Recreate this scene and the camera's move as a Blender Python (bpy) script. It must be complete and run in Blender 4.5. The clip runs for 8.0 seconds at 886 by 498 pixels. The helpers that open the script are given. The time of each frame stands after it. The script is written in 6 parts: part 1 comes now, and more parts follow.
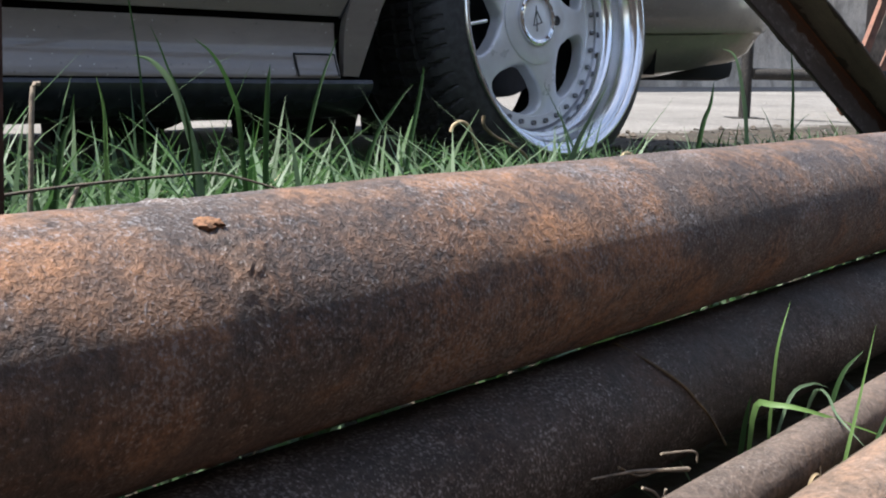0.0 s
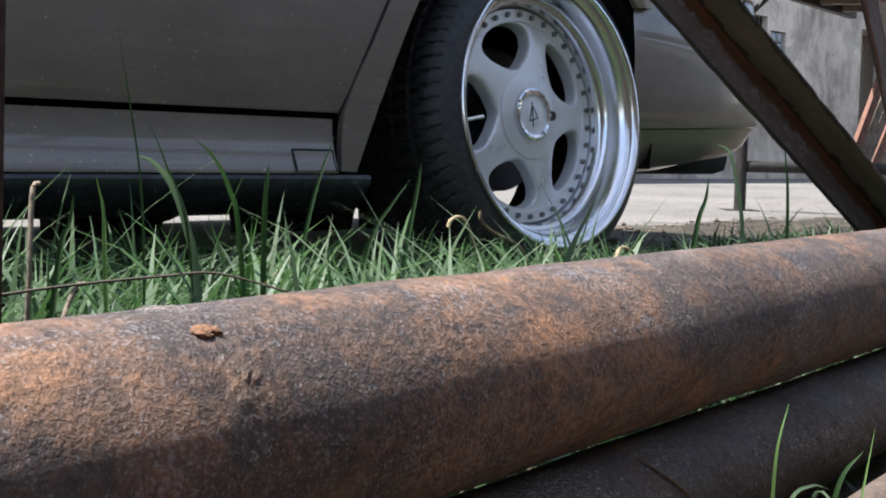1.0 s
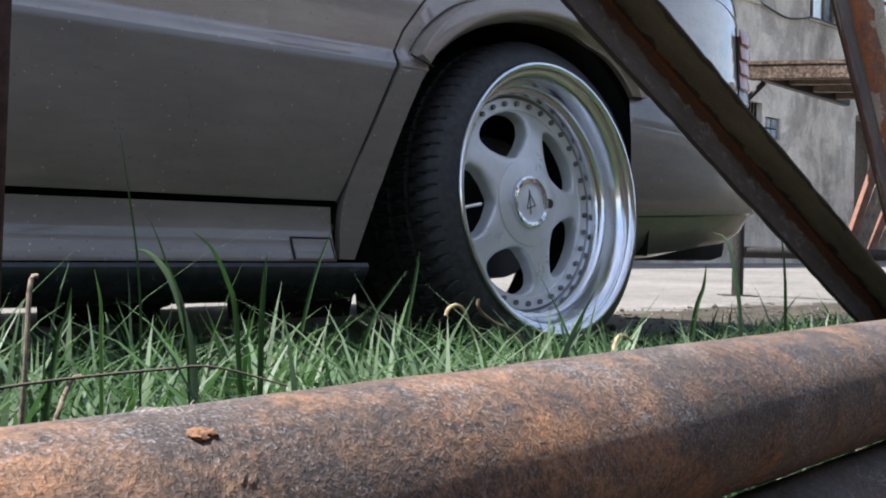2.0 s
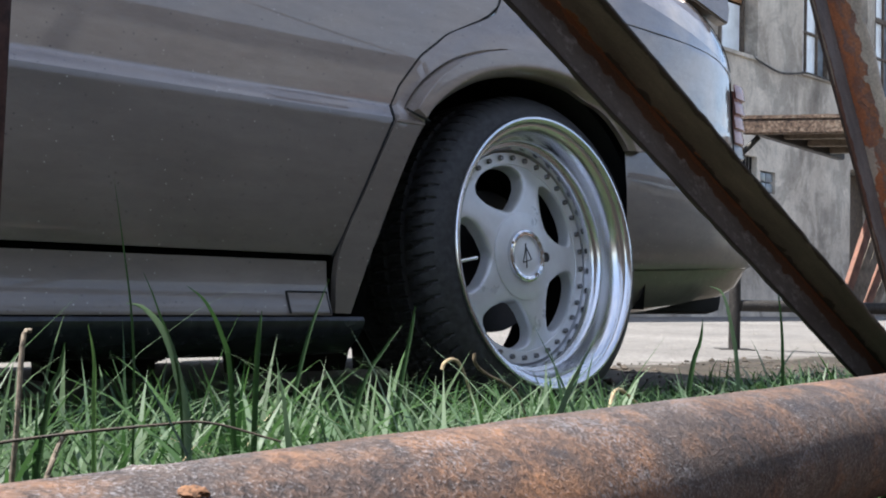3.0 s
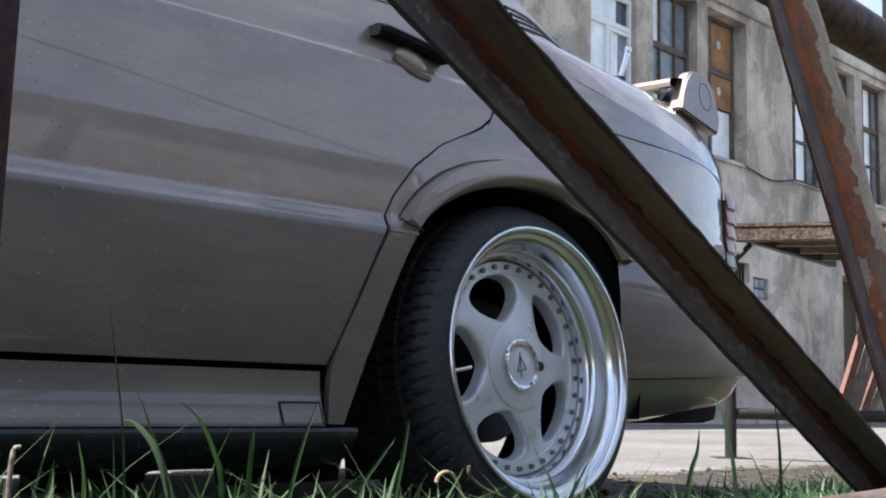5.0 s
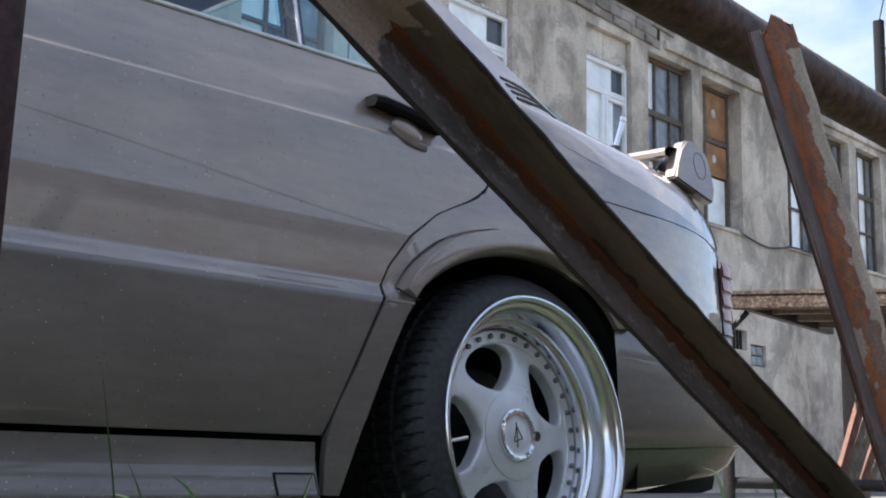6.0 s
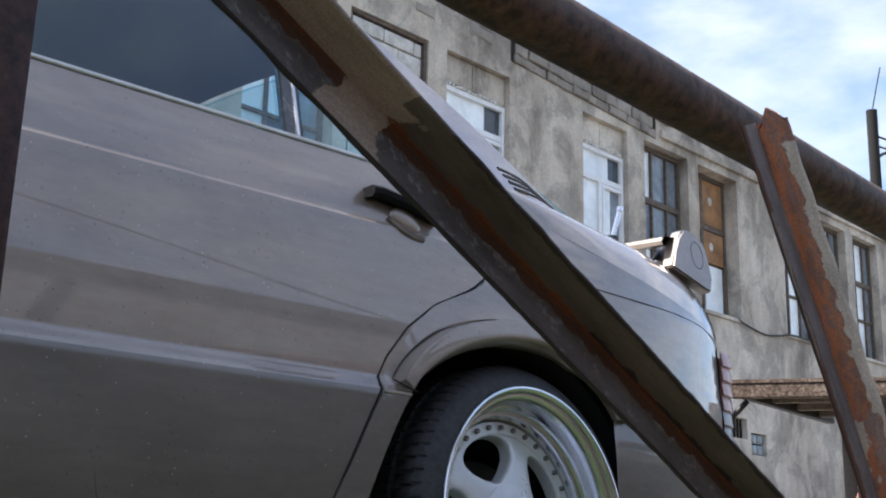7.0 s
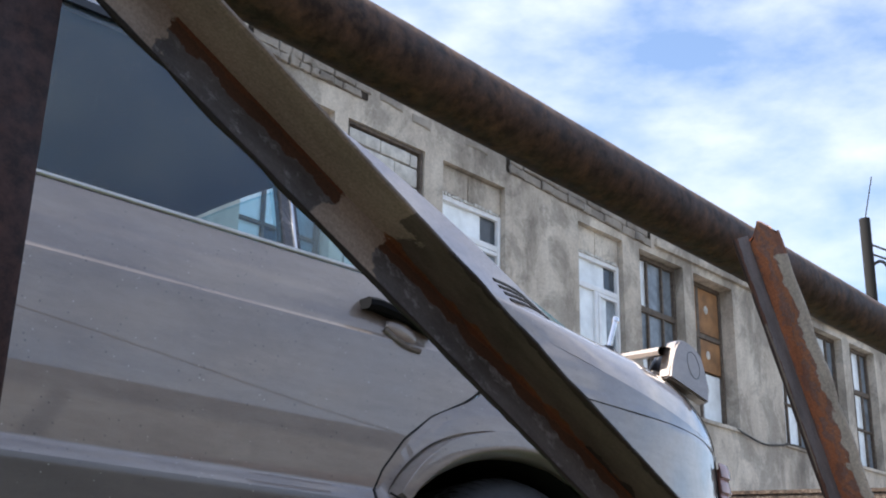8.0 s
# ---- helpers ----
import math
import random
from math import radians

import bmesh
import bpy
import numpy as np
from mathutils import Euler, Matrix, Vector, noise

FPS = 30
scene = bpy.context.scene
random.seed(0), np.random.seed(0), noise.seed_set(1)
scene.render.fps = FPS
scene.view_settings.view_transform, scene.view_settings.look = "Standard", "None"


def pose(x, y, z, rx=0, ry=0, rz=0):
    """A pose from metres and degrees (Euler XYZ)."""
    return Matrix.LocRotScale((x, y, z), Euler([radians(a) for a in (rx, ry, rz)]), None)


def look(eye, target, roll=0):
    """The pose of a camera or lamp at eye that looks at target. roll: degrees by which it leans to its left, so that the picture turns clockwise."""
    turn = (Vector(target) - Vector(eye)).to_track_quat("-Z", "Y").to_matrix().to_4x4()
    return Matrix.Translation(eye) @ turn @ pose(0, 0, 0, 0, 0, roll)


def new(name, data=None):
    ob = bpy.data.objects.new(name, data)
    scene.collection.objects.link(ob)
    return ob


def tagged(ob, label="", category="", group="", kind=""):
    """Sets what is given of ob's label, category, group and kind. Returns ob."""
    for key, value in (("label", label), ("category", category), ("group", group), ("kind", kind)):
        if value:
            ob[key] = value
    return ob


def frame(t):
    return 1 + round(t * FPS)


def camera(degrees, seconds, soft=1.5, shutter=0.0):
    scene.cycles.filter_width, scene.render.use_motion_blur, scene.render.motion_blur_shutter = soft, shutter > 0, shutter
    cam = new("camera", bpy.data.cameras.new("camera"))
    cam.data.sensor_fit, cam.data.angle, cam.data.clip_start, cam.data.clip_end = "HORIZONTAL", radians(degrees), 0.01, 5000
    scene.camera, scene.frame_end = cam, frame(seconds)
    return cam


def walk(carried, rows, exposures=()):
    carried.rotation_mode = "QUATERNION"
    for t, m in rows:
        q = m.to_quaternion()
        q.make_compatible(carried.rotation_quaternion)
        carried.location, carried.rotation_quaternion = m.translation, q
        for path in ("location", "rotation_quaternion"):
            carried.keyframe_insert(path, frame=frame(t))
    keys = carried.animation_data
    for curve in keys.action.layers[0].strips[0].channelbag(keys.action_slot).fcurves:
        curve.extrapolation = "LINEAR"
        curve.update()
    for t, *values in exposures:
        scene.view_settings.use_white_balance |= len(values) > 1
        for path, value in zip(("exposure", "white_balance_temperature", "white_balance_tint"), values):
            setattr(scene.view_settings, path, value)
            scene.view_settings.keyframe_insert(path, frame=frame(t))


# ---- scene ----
# The camera: it tilts up on a stand, low over a stack of pipes.
cam = camera(39.47, 8.0, soft=2.0)
ROWS = [
    # seconds, x, y, z, heading, pitch, roll
    (0, -1.6478, -1.4245, 0.2116, -44.178, -8.628, 1.289),
    (0.5, -1.6477, -1.4244, 0.2145, -44.201, -6.162, 1.277),
    (1, -1.6483, -1.4248, 0.2170, -44.215, -4.427, 1.248),
    (1.5, -1.6482, -1.4246, 0.2196, -44.205, -2.621, 1.209),
    (2, -1.6482, -1.4244, 0.2225, -44.232, -0.528, 1.255),
    (3.5, -1.6448, -1.4228, 0.2235, -44.365, 2.736, 1.193),
    (4, -1.6442, -1.4244, 0.2257, -44.372, 3.728, 1.175),
    (4.5, -1.6456, -1.4216, 0.2266, -44.484, 5.302, 1.171),
    (6, -1.6466, -1.4248, 0.2323, -44.614, 9.983, 1.144),
    (6.5, -1.6506, -1.4274, 0.2332, -44.705, 11.789, 1.101),
    (7, -1.6443, -1.4231, 0.2381, -44.631, 14.040, 1.091),
    (7.5, -1.6487, -1.4268, 0.2392, -44.697, 16.579, 1.016),
    (8, -1.6512, -1.4303, 0.2399, -44.716, 19.084, 0.928),
]


walk(cam, [(t, pose(x, y, z, 0, 0, yaw) @ pose(0, 0, 0, 90 + pitch) @ pose(0, 0, 0, 0, 0, roll)) for t, x, y, z, yaw, pitch, roll in ROWS], [(0, 1.80, 6150, 10), (8, 1.80, 6150, 10)])

# World, sun and exposure.
SUN = Vector((-0.42, 0.25, 1.0)).normalized()
world = bpy.data.worlds.new("sky")
scene.world = world
world.use_nodes = True
wt = world.node_tree
wt.nodes.clear()
w_out = wt.nodes.new("ShaderNodeOutputWorld")
w_bg = wt.nodes.new("ShaderNodeBackground")
w_sky = wt.nodes.new("ShaderNodeTexSky")
w_sky.sky_type, w_sky.sun_disc = "NISHITA", False
w_sky.sun_elevation, w_sky.sun_rotation = math.asin(SUN.z), math.atan2(SUN.x, SUN.y)
w_sky.air_density, w_sky.dust_density = 1.0, 0.6
w_co = wt.nodes.new("ShaderNodeTexCoord")
w_map = wt.nodes.new("ShaderNodeMapping")
w_map.inputs["Scale"].default_value = (1.0, 1.0, 2.2)
w_map.inputs["Location"].default_value = (0.37, 0.11, 0.2)
w_noise = wt.nodes.new("ShaderNodeTexNoise")
w_noise.inputs["Scale"].default_value, w_noise.inputs["Detail"].default_value, w_noise.inputs["Roughness"].default_value = 5.2, 8.0, 0.55
w_ramp = wt.nodes.new("ShaderNodeValToRGB")
w_ramp.color_ramp.elements[0].position, w_ramp.color_ramp.elements[1].position = 0.39, 0.72
w_ramp.color_ramp.elements[0].color = (0.05, 0.05, 0.05, 1)
w_ramp.color_ramp.elements[1].color = (0.86, 0.86, 0.86, 1)
w_mix = wt.nodes.new("ShaderNodeMix")
w_mix.data_type = "RGBA"
w_mix.inputs["B"].default_value = (5.2, 5.25, 5.55, 1)
wt.links.new(w_co.outputs["Generated"], w_map.inputs["Vector"])
wt.links.new(w_map.outputs["Vector"], w_noise.inputs["Vector"])
wt.links.new(w_noise.outputs["Fac"], w_ramp.inputs["Fac"])
wt.links.new(w_ramp.outputs["Color"], w_mix.inputs["Factor"])
wt.links.new(w_sky.outputs["Color"], w_mix.inputs["A"])
wt.links.new(w_mix.outputs["Result"], w_bg.inputs["Color"])
w_bg.inputs["Strength"].default_value = 0.073
wt.links.new(w_bg.outputs["Background"], w_out.inputs["Surface"])

sun_data = bpy.data.lights.new("sun", "SUN")
sun_data.energy, sun_data.angle, sun_data.color = 3.6, radians(0.6), (1.0, 0.93, 0.84)
sun = new("sun", sun_data)
sun.matrix_world = look(SUN * 50, (0, 0, 0))


# ---- materials ----
class Nodes:
    """A small builder for node materials."""

    def __init__(self, name):
        self.m = bpy.data.materials.new(name)
        self.m.use_nodes = True
        self.t = self.m.node_tree
        self.b = self.t.nodes["Principled BSDF"]
        self.co = self.t.nodes.new("ShaderNodeTexCoord")

    def put(self, socket, value):
        s = self.b.inputs[socket]
        if hasattr(value, "is_output"):
            self.t.links.new(value, s)
        else:
            s.default_value = (*value, 1) if isinstance(value, tuple) and len(value) == 3 else value
        return self

    def coords(self, scale=(1, 1, 1), rot=(0, 0, 0), space="Object"):
        n = self.t.nodes.new("ShaderNodeMapping")
        n.inputs["Scale"].default_value = scale
        n.inputs["Rotation"].default_value = rot
        self.t.links.new(self.co.outputs[space], n.inputs["Vector"])
        return n.outputs["Vector"]

    def noise(self, scale, detail=6, rough=0.6, stretch=(1, 1, 1), distort=0.0, shift=(0, 0, 0)):
        n = self.t.nodes.new("ShaderNodeTexNoise")
        n.inputs["Scale"].default_value, n.inputs["Detail"].default_value = scale, detail
        n.inputs["Roughness"].default_value, n.inputs["Distortion"].default_value = rough, distort
        v = self.coords(stretch)
        v.node.inputs["Location"].default_value = shift
        self.t.links.new(v, n.inputs["Vector"])
        return n.outputs["Fac"]

    def voronoi(self, scale, stretch=(1, 1, 1), feature="F1"):
        n = self.t.nodes.new("ShaderNodeTexVoronoi")
        n.feature = feature
        n.inputs["Scale"].default_value = scale
        self.t.links.new(self.coords(stretch), n.inputs["Vector"])
        return n.outputs["Distance"]

    def ramp(self, fac, *stops):
        n = self.t.nodes.new("ShaderNodeValToRGB")
        e = n.color_ramp.elements
        while len(e) < len(stops):
            e.new(0.5)
        for k, (p, c) in enumerate(stops):
            e[k].position = p
            e[k].color = (c, c, c, 1) if isinstance(c, (int, float)) else (*c, 1)
        self.t.links.new(fac, n.inputs["Fac"])
        return n.outputs["Color"]

    def mix(self, fac, a, b, how="MIX"):
        n = self.t.nodes.new("ShaderNodeMix")
        n.data_type, n.blend_type = "RGBA", how
        for key, v in (("Factor", fac), ("A", a), ("B", b)):
            s = n.inputs[key]
            if hasattr(v, "is_output"):
                self.t.links.new(v, s)
            else:
                s.default_value = (*v, 1) if isinstance(v, tuple) else v
        return n.outputs["Result"]

    def math(self, how, a, b=0.5, c=None):
        n = self.t.nodes.new("ShaderNodeMath")
        n.operation = how
        for k, v in enumerate((a, b) if c is None else (a, b, c)):
            if hasattr(v, "is_output"):
                self.t.links.new(v, n.inputs[k])
            else:
                n.inputs[k].default_value = v
        return n.outputs["Value"]

    def axis(self, k, space="Object"):
        n = self.t.nodes.new("ShaderNodeSeparateXYZ")
        self.t.links.new(self.co.outputs[space], n.inputs[0])
        return n.outputs[k]

    def rand(self):
        return self.t.nodes.new("ShaderNodeObjectInfo").outputs["Random"]

    def island(self):
        return self.t.nodes.new("ShaderNodeNewGeometry").outputs["Random Per Island"]

    def bump(self, height, strength=0.4, distance=0.002):
        n = self.t.nodes.new("ShaderNodeBump")
        n.inputs["Strength"].default_value, n.inputs["Distance"].default_value = strength, distance
        self.t.links.new(height, n.inputs["Height"])
        self.t.links.new(n.outputs["Normal"], self.b.inputs["Normal"])
        return self


def rust(name, dark, mid, light, grain=420, bump=0.5, spot=9, rough=0.8):
    n = Nodes(name)
    big = n.noise(spot, 5, 0.6)
    fine = n.noise(grain, 4, 0.7)
    medium = n.noise(70, 6, 0.65)
    c = n.ramp(n.mix(0.66, big, medium), (0.35, dark), (0.5, mid), (0.65, light))
    speck = n.ramp(fine, (0.36, 0.35), (0.5, 0.9), (0.68, 1.45))
    n.put("Base Color", n.mix(1.0, c, speck, "MULTIPLY"))
    n.put("Roughness", n.ramp(medium, (0.3, rough - 0.15), (0.7, rough + 0.1)))
    n.put("Specular IOR Level", 0.35)
    return n.bump(n.mix(0.4, fine, medium), bump, 0.0018).m


def pipe_steel(name, dark, mid, orange, scale_grey, rusty=0.5, grey=0.5, light=1.0, relief=0.0024):
    """Pitted old pipe: brown scale with orange bloom, grey mill scale, pin-head light specks and dark pits."""
    n = Nodes(name)
    medium = n.noise(42, 8, 0.66, (0.7, 1, 1), 0.4)
    big = n.noise(11, 6, 0.62, (0.6, 1, 1), 0.5)
    patch = n.noise(17, 7, 0.66, (0.55, 1, 1), 0.6, (7, 3, 2))
    fine = n.noise(210, 5, 0.7)
    grit = n.noise(640, 3, 0.6)
    c = n.ramp(n.mix(0.35, medium, fine), (0.34, dark), (0.6, mid))
    bloom = n.math("MULTIPLY", n.ramp(n.mix(0.45, big, medium), (0.57 - 0.18 * rusty, 0.0), (0.70 - 0.18 * rusty, 1.0)), n.ramp(n.mix(0.4, fine, grit), (0.36, 0.3), (0.56, 1.0)))
    c = n.mix(n.math("MULTIPLY", bloom, 0.9), c, orange)
    c = n.mix(n.math("MULTIPLY", n.ramp(n.mix(0.35, patch, medium), (0.47, 0.0), (0.58, 0.9)), n.ramp(fine, (0.36, 1.0), (0.62, 0.5))), c, dark)
    plate = n.ramp(n.mix(0.62, n.noise(24, 7, 0.7, (0.5, 1, 1), 0.2, (3, 8, 1)), grit), (0.53, 0.0), (0.63, grey))
    c = n.mix(plate, c, scale_grey)
    pin = n.math("MULTIPLY", n.ramp(n.voronoi(190), (0.10, 1.0), (0.16, 0.0)), n.ramp(n.noise(40, 3), (0.55, 0.0), (0.6, 0.5)))
    c = n.mix(pin, c, (0.36, 0.34, 0.335))
    n.put("Base Color", n.mix(1.0, c, n.ramp(n.mix(0.45, fine, grit), (0.36, 0.68 * light), (0.5, 0.96 * light), (0.64, 1.2 * light)), "MULTIPLY"))
    n.put("Roughness", n.ramp(medium, (0.3, 0.55), (0.7, 0.82))).put("Specular IOR Level", 0.4)
    return n.bump(n.mix(0.35, n.mix(0.3, fine, grit), medium), 1.0, relief).m


M = {}
M["pipe_rust"] = pipe_steel("pipe_rust", (0.031, 0.027, 0.029), (0.112, 0.082, 0.068), (0.265, 0.135, 0.07), (0.185, 0.18, 0.192), 0.55, 0.8, 1.1, 0.0032)
M["seam_steel"] = pipe_steel("seam_steel", (0.045, 0.037, 0.036), (0.14, 0.1, 0.083), (0.28, 0.15, 0.08), (0.27, 0.262, 0.265), 0.5, 0.9, 1.1, 0.0036)
M["pipe_dark"] = pipe_steel("pipe_dark", (0.019, 0.0145, 0.012), (0.058, 0.044, 0.037), (0.10, 0.053, 0.034), (0.19, 0.17, 0.16), 0.25, 0.8, 1.25, 0.0026)
M["pipe_tan"] = pipe_steel("pipe_tan", (0.065, 0.05, 0.042), (0.16, 0.12, 0.098), (0.19, 0.11, 0.066), (0.22, 0.19, 0.17), 0.4, 0.5)
M["pipe_orange"] = pipe_steel("pipe_orange", (0.11, 0.08, 0.06), (0.22, 0.155, 0.12), (0.32, 0.185, 0.11), (0.26, 0.22, 0.2), 0.75, 0.3)
M["rail_rust"] = rust("rail_rust", (0.048, 0.03, 0.022), (0.09, 0.054, 0.037), (0.15, 0.085, 0.048), 60, 0.16, 6, 0.62)
M["post_paint"] = rust("post_paint", (0.05, 0.024, 0.02), (0.056, 0.027, 0.022), (0.064, 0.031, 0.025), 90, 0.12, 6, 0.5)
M["table_rust"] = rust("table_rust", (0.07, 0.046, 0.034), (0.15, 0.10, 0.07), (0.32, 0.26, 0.2), 90, 0.4, 7)
M["steel_dark"] = rust("steel_dark", (0.017, 0.016, 0.015), (0.032, 0.029, 0.026), (0.055, 0.048, 0.042), 200, 0.3, 10, 0.6)


def flaked(name, base, bands, fleck=None, rough=0.7):
    """Old painted steel: bands (colour, from, to, raggedness) lie across the plate, each with its own torn edges;
    a band with two more numbers keeps to that stretch of the plate's length."""
    n = Nodes(name)
    along_, across = n.axis(0), n.axis(1)
    fine, blot = n.noise(420, 4, 0.7), n.noise(52, 6, 0.65, (0.28, 1, 1))
    c = n.mix(1.0, base, n.ramp(blot, (0.3, 0.55), (0.7, 1.35)), "MULTIPLY")
    if fleck:
        spots = n.noise(95, 6, 0.75, (0.6, 1, 1))
        c = n.mix(n.ramp(spots, (0.54, 0.0), (0.66, 1.0)), c, fleck)
    tear = None

    def rise(value, edge, width):
        """From 0 to 1 over a narrow worn edge."""
        return n.math("MINIMUM", n.math("MAXIMUM", n.math("ADD", n.math("MULTIPLY", n.math("SUBTRACT", value, edge), 1 / width), 0.5), 0.0), 1.0)

    for k, (colour, lo, hi, rag, *reach) in enumerate(bands):
        wob = n.math("MULTIPLY", n.math("SUBTRACT", n.noise(38, 7, 0.62, (1, 1, 1), 0.3, (k * 3.1, k, 0)), 0.5), rag)
        w = n.math("ADD", across, wob)
        mask = n.math("MULTIPLY", rise(w, lo, 0.0008), rise(w, hi, -0.0008))
        for x0, x1 in zip(reach[::2], reach[1::2]):
            far = n.math("ADD", along_, n.math("MULTIPLY", n.math("SUBTRACT", n.noise(16, 6, 0.6, (1, 1, 1), 0.2, (5, k, 0)), 0.5), 0.16))
            mask = n.math("MULTIPLY", mask, n.math("MULTIPLY", rise(far, x0, 0.003), rise(far, x1, -0.003)))
        c = n.mix(mask, c, n.mix(1.0, colour, n.ramp(n.mix(0.28, blot, fine), (0.35, 0.72), (0.65, 1.22)), "MULTIPLY"))
        tear = mask if tear is None else n.math("ADD", tear, n.math("MULTIPLY", mask, 0.7))
    n.put("Base Color", n.mix(1.0, c, n.ramp(fine, (0.32, 0.84), (0.7, 1.13)), "MULTIPLY"))
    n.put("Roughness", n.ramp(blot, (0.3, rough - 0.15), (0.7, rough + 0.15))).put("Specular IOR Level", 0.35)
    height = n.math("ADD", n.math("MULTIPLY", tear, 0.55), n.math("MULTIPLY", n.mix(0.5, fine, blot), 0.5))
    return n.bump(height, 0.7, 0.0014).m


KHAKI = (0.38, 0.322, 0.266)
M["strut_side"] = flaked("strut_side", (0.12, 0.115, 0.115), [((0.095, 0.05, 0.031), -1, 0.017, 0.022), ((0.15, 0.06, 0.028), -1, 0.008, 0.014), (KHAKI, -1, 1, 0.0, 0.345, 0.40), (KHAKI, -1, 1, 0.0, -0.5, 0.185), ((0.03, 0.028, 0.026), 0.039, 1, 0.002)], (0.26, 0.26, 0.275), 0.55)
M["strut_top"] = flaked("strut_top", (0.118, 0.1, 0.084), [((0.325, 0.278, 0.228), -1, 1, 0.0, -0.5, 0.40), ((0.17, 0.07, 0.03), -1, 0.007, 0.020, 0.40, 9.0), ((0.035, 0.028, 0.024), -1, 0.009, 0.028, 0.66, 9.0), ((0.04, 0.033, 0.028), 0.0385, 1, 0.014, 0.42, 1.05)])
M["brace_red"] = flaked("brace_red", (0.38, 0.19, 0.13), [((0.32, 0.19, 0.15), 0.014, 0.03, 0.06), ((0.5, 0.2, 0.095), 0.004, 0.012, 0.05), ((0.45, 0.21, 0.12), 0.018, 0.024, 0.06), ((0.32, 0.235, 0.195), 0.022, 0.036, 0.07, 0.3, 9.0), ((0.6, 0.54, 0.45), 0.0265, 1, 0.034, 0.03, 0.33), ((0.58, 0.52, 0.43), 0.034, 1, 0.022, 0.3, 0.62), ((0.56, 0.5, 0.41), -1, 0.012, 0.03, 0.355, 0.38)], None, 0.8)
M["brace_side"] = flaked("brace_side", (0.24, 0.225, 0.22), [((0.15, 0.075, 0.046), 0.0315, 1, 0.014), ((0.3, 0.25, 0.18), 0.034, 1, 0.012, 0.1, 0.24), ((0.26, 0.21, 0.15), 0.035, 1, 0.016, 0.42, 0.5), ((0.06, 0.04, 0.032), 0.0372, 1, 0.0), ((0.17, 0.085, 0.05), -1, 0.004, 0.012)], (0.17, 0.172, 0.18))


def car_paint(name, colour, gloss=0.22, dust=0.35, coat=0.75, metal=0.3):
    """Old metallic paint under clear coat, with a dust film, dried drops, specks and pale scuffs."""
    n = Nodes(name)
    flake = n.noise(2600, 2, 0.5)
    dirt = n.noise(5, 6, 0.62, (1, 1, 2.0))
    streak = n.noise(34, 6, 0.72, (0.3, 1, 1.6))
    fine = n.noise(60, 5, 0.7)
    film = n.math("MULTIPLY", n.ramp(n.mix(0.45, dirt, streak), (0.40, 0.0), (0.66, 1.0)), dust)
    c = n.mix(film, colour, (0.385, 0.325, 0.277))
    drops = n.ramp(n.voronoi(70), (0.09, 1.0), (0.14, 0.0))
    keep = n.ramp(n.noise(23, 4), (0.46, 0.0), (0.50, 1.0))
    c = n.mix(n.math("MULTIPLY", n.math("MULTIPLY", drops, keep), 0.5), c, (0.06, 0.055, 0.05))
    specks = n.ramp(n.voronoi(80), (0.08, 1.0), (0.12, 0.0))
    some = n.ramp(n.noise(17, 4, 0.6, (1, 1, 1), 0, (4, 2, 7)), (0.50, 0.0), (0.54, 1.0))
    c = n.mix(n.math("MULTIPLY", n.math("MULTIPLY", specks, some), 0.5), c, (0.6, 0.56, 0.5))
    n.put("Base Color", n.mix(1.0, c, n.ramp(flake, (0.3, 0.85), (0.7, 1.15)), "MULTIPLY"))
    n.put("Metallic", n.math("MULTIPLY", n.math("SUBTRACT", 1.0, film), metal))
    n.put("Roughness", n.mix(n.ramp(fine, (0.35, 0.0), (0.7, 1.0)), (0.38,) * 3, (0.52,) * 3))
    n.put("Coat Weight", coat).put("Coat IOR", 1.62)
    n.put("Coat Roughness", n.ramp(n.mix(0.4, dirt, streak), (0.4, gloss * 0.35), (0.7, gloss)))
    return n.m


M["paint"] = car_paint("paint", (0.248, 0.202, 0.171), 0.016, 0.5, 1.0, 0.6)
M["cladding"] = car_paint("cladding", (0.155, 0.134, 0.116), 0.10, 0.2, 0.6, 0.5)


def plain(name, colour, rough=0.5, metal=0.0, vary=0.12, scale=40, bump=0.0, spec=0.5):
    n = Nodes(name)
    f = n.noise(scale, 5, 0.6)
    n.put("Base Color", n.mix(1.0, colour, n.ramp(f, (0.3, 1 - vary * 2), (0.7, 1 + vary * 2)), "MULTIPLY"))
    n.put("Roughness", n.ramp(f, (0.3, max(rough - 0.08, 0.02)), (0.7, min(rough + 0.08, 1))))
    n.put("Metallic", metal).put("Specular IOR Level", spec)
    if bump:
        n.bump(n.noise(scale * 5, 4, 0.6), bump, 0.002)
    return n.m


M["plastic"] = plain("plastic", (0.022, 0.024, 0.031), 0.22, 0, 0.2, 30, 0.1)
# Near-black for hollows, gaps and slots: their shade is put into the colour.
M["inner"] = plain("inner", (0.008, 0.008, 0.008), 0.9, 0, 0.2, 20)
M["rubber"] = plain("rubber", (0.033, 0.0325, 0.0335), 0.6, 0, 0.25, 90, 0.25, 0.35)
M["silver"] = plain("silver", (0.68, 0.685, 0.70), 0.34, 0.3, 0.06, 15)
M["polished"] = plain("polished", (0.72, 0.725, 0.75), 0.2, 1.0, 0.02, 9)
M["chrome"] = plain("chrome", (0.7, 0.7, 0.72), 0.09, 1.0, 0.04, 30)
M["stud"] = plain("stud", (0.2, 0.2, 0.205), 0.25, 1.0, 0.1, 60)
M["disc_iron"] = plain("disc_iron", (0.05, 0.05, 0.052), 0.4, 0.6, 0.1, 60)
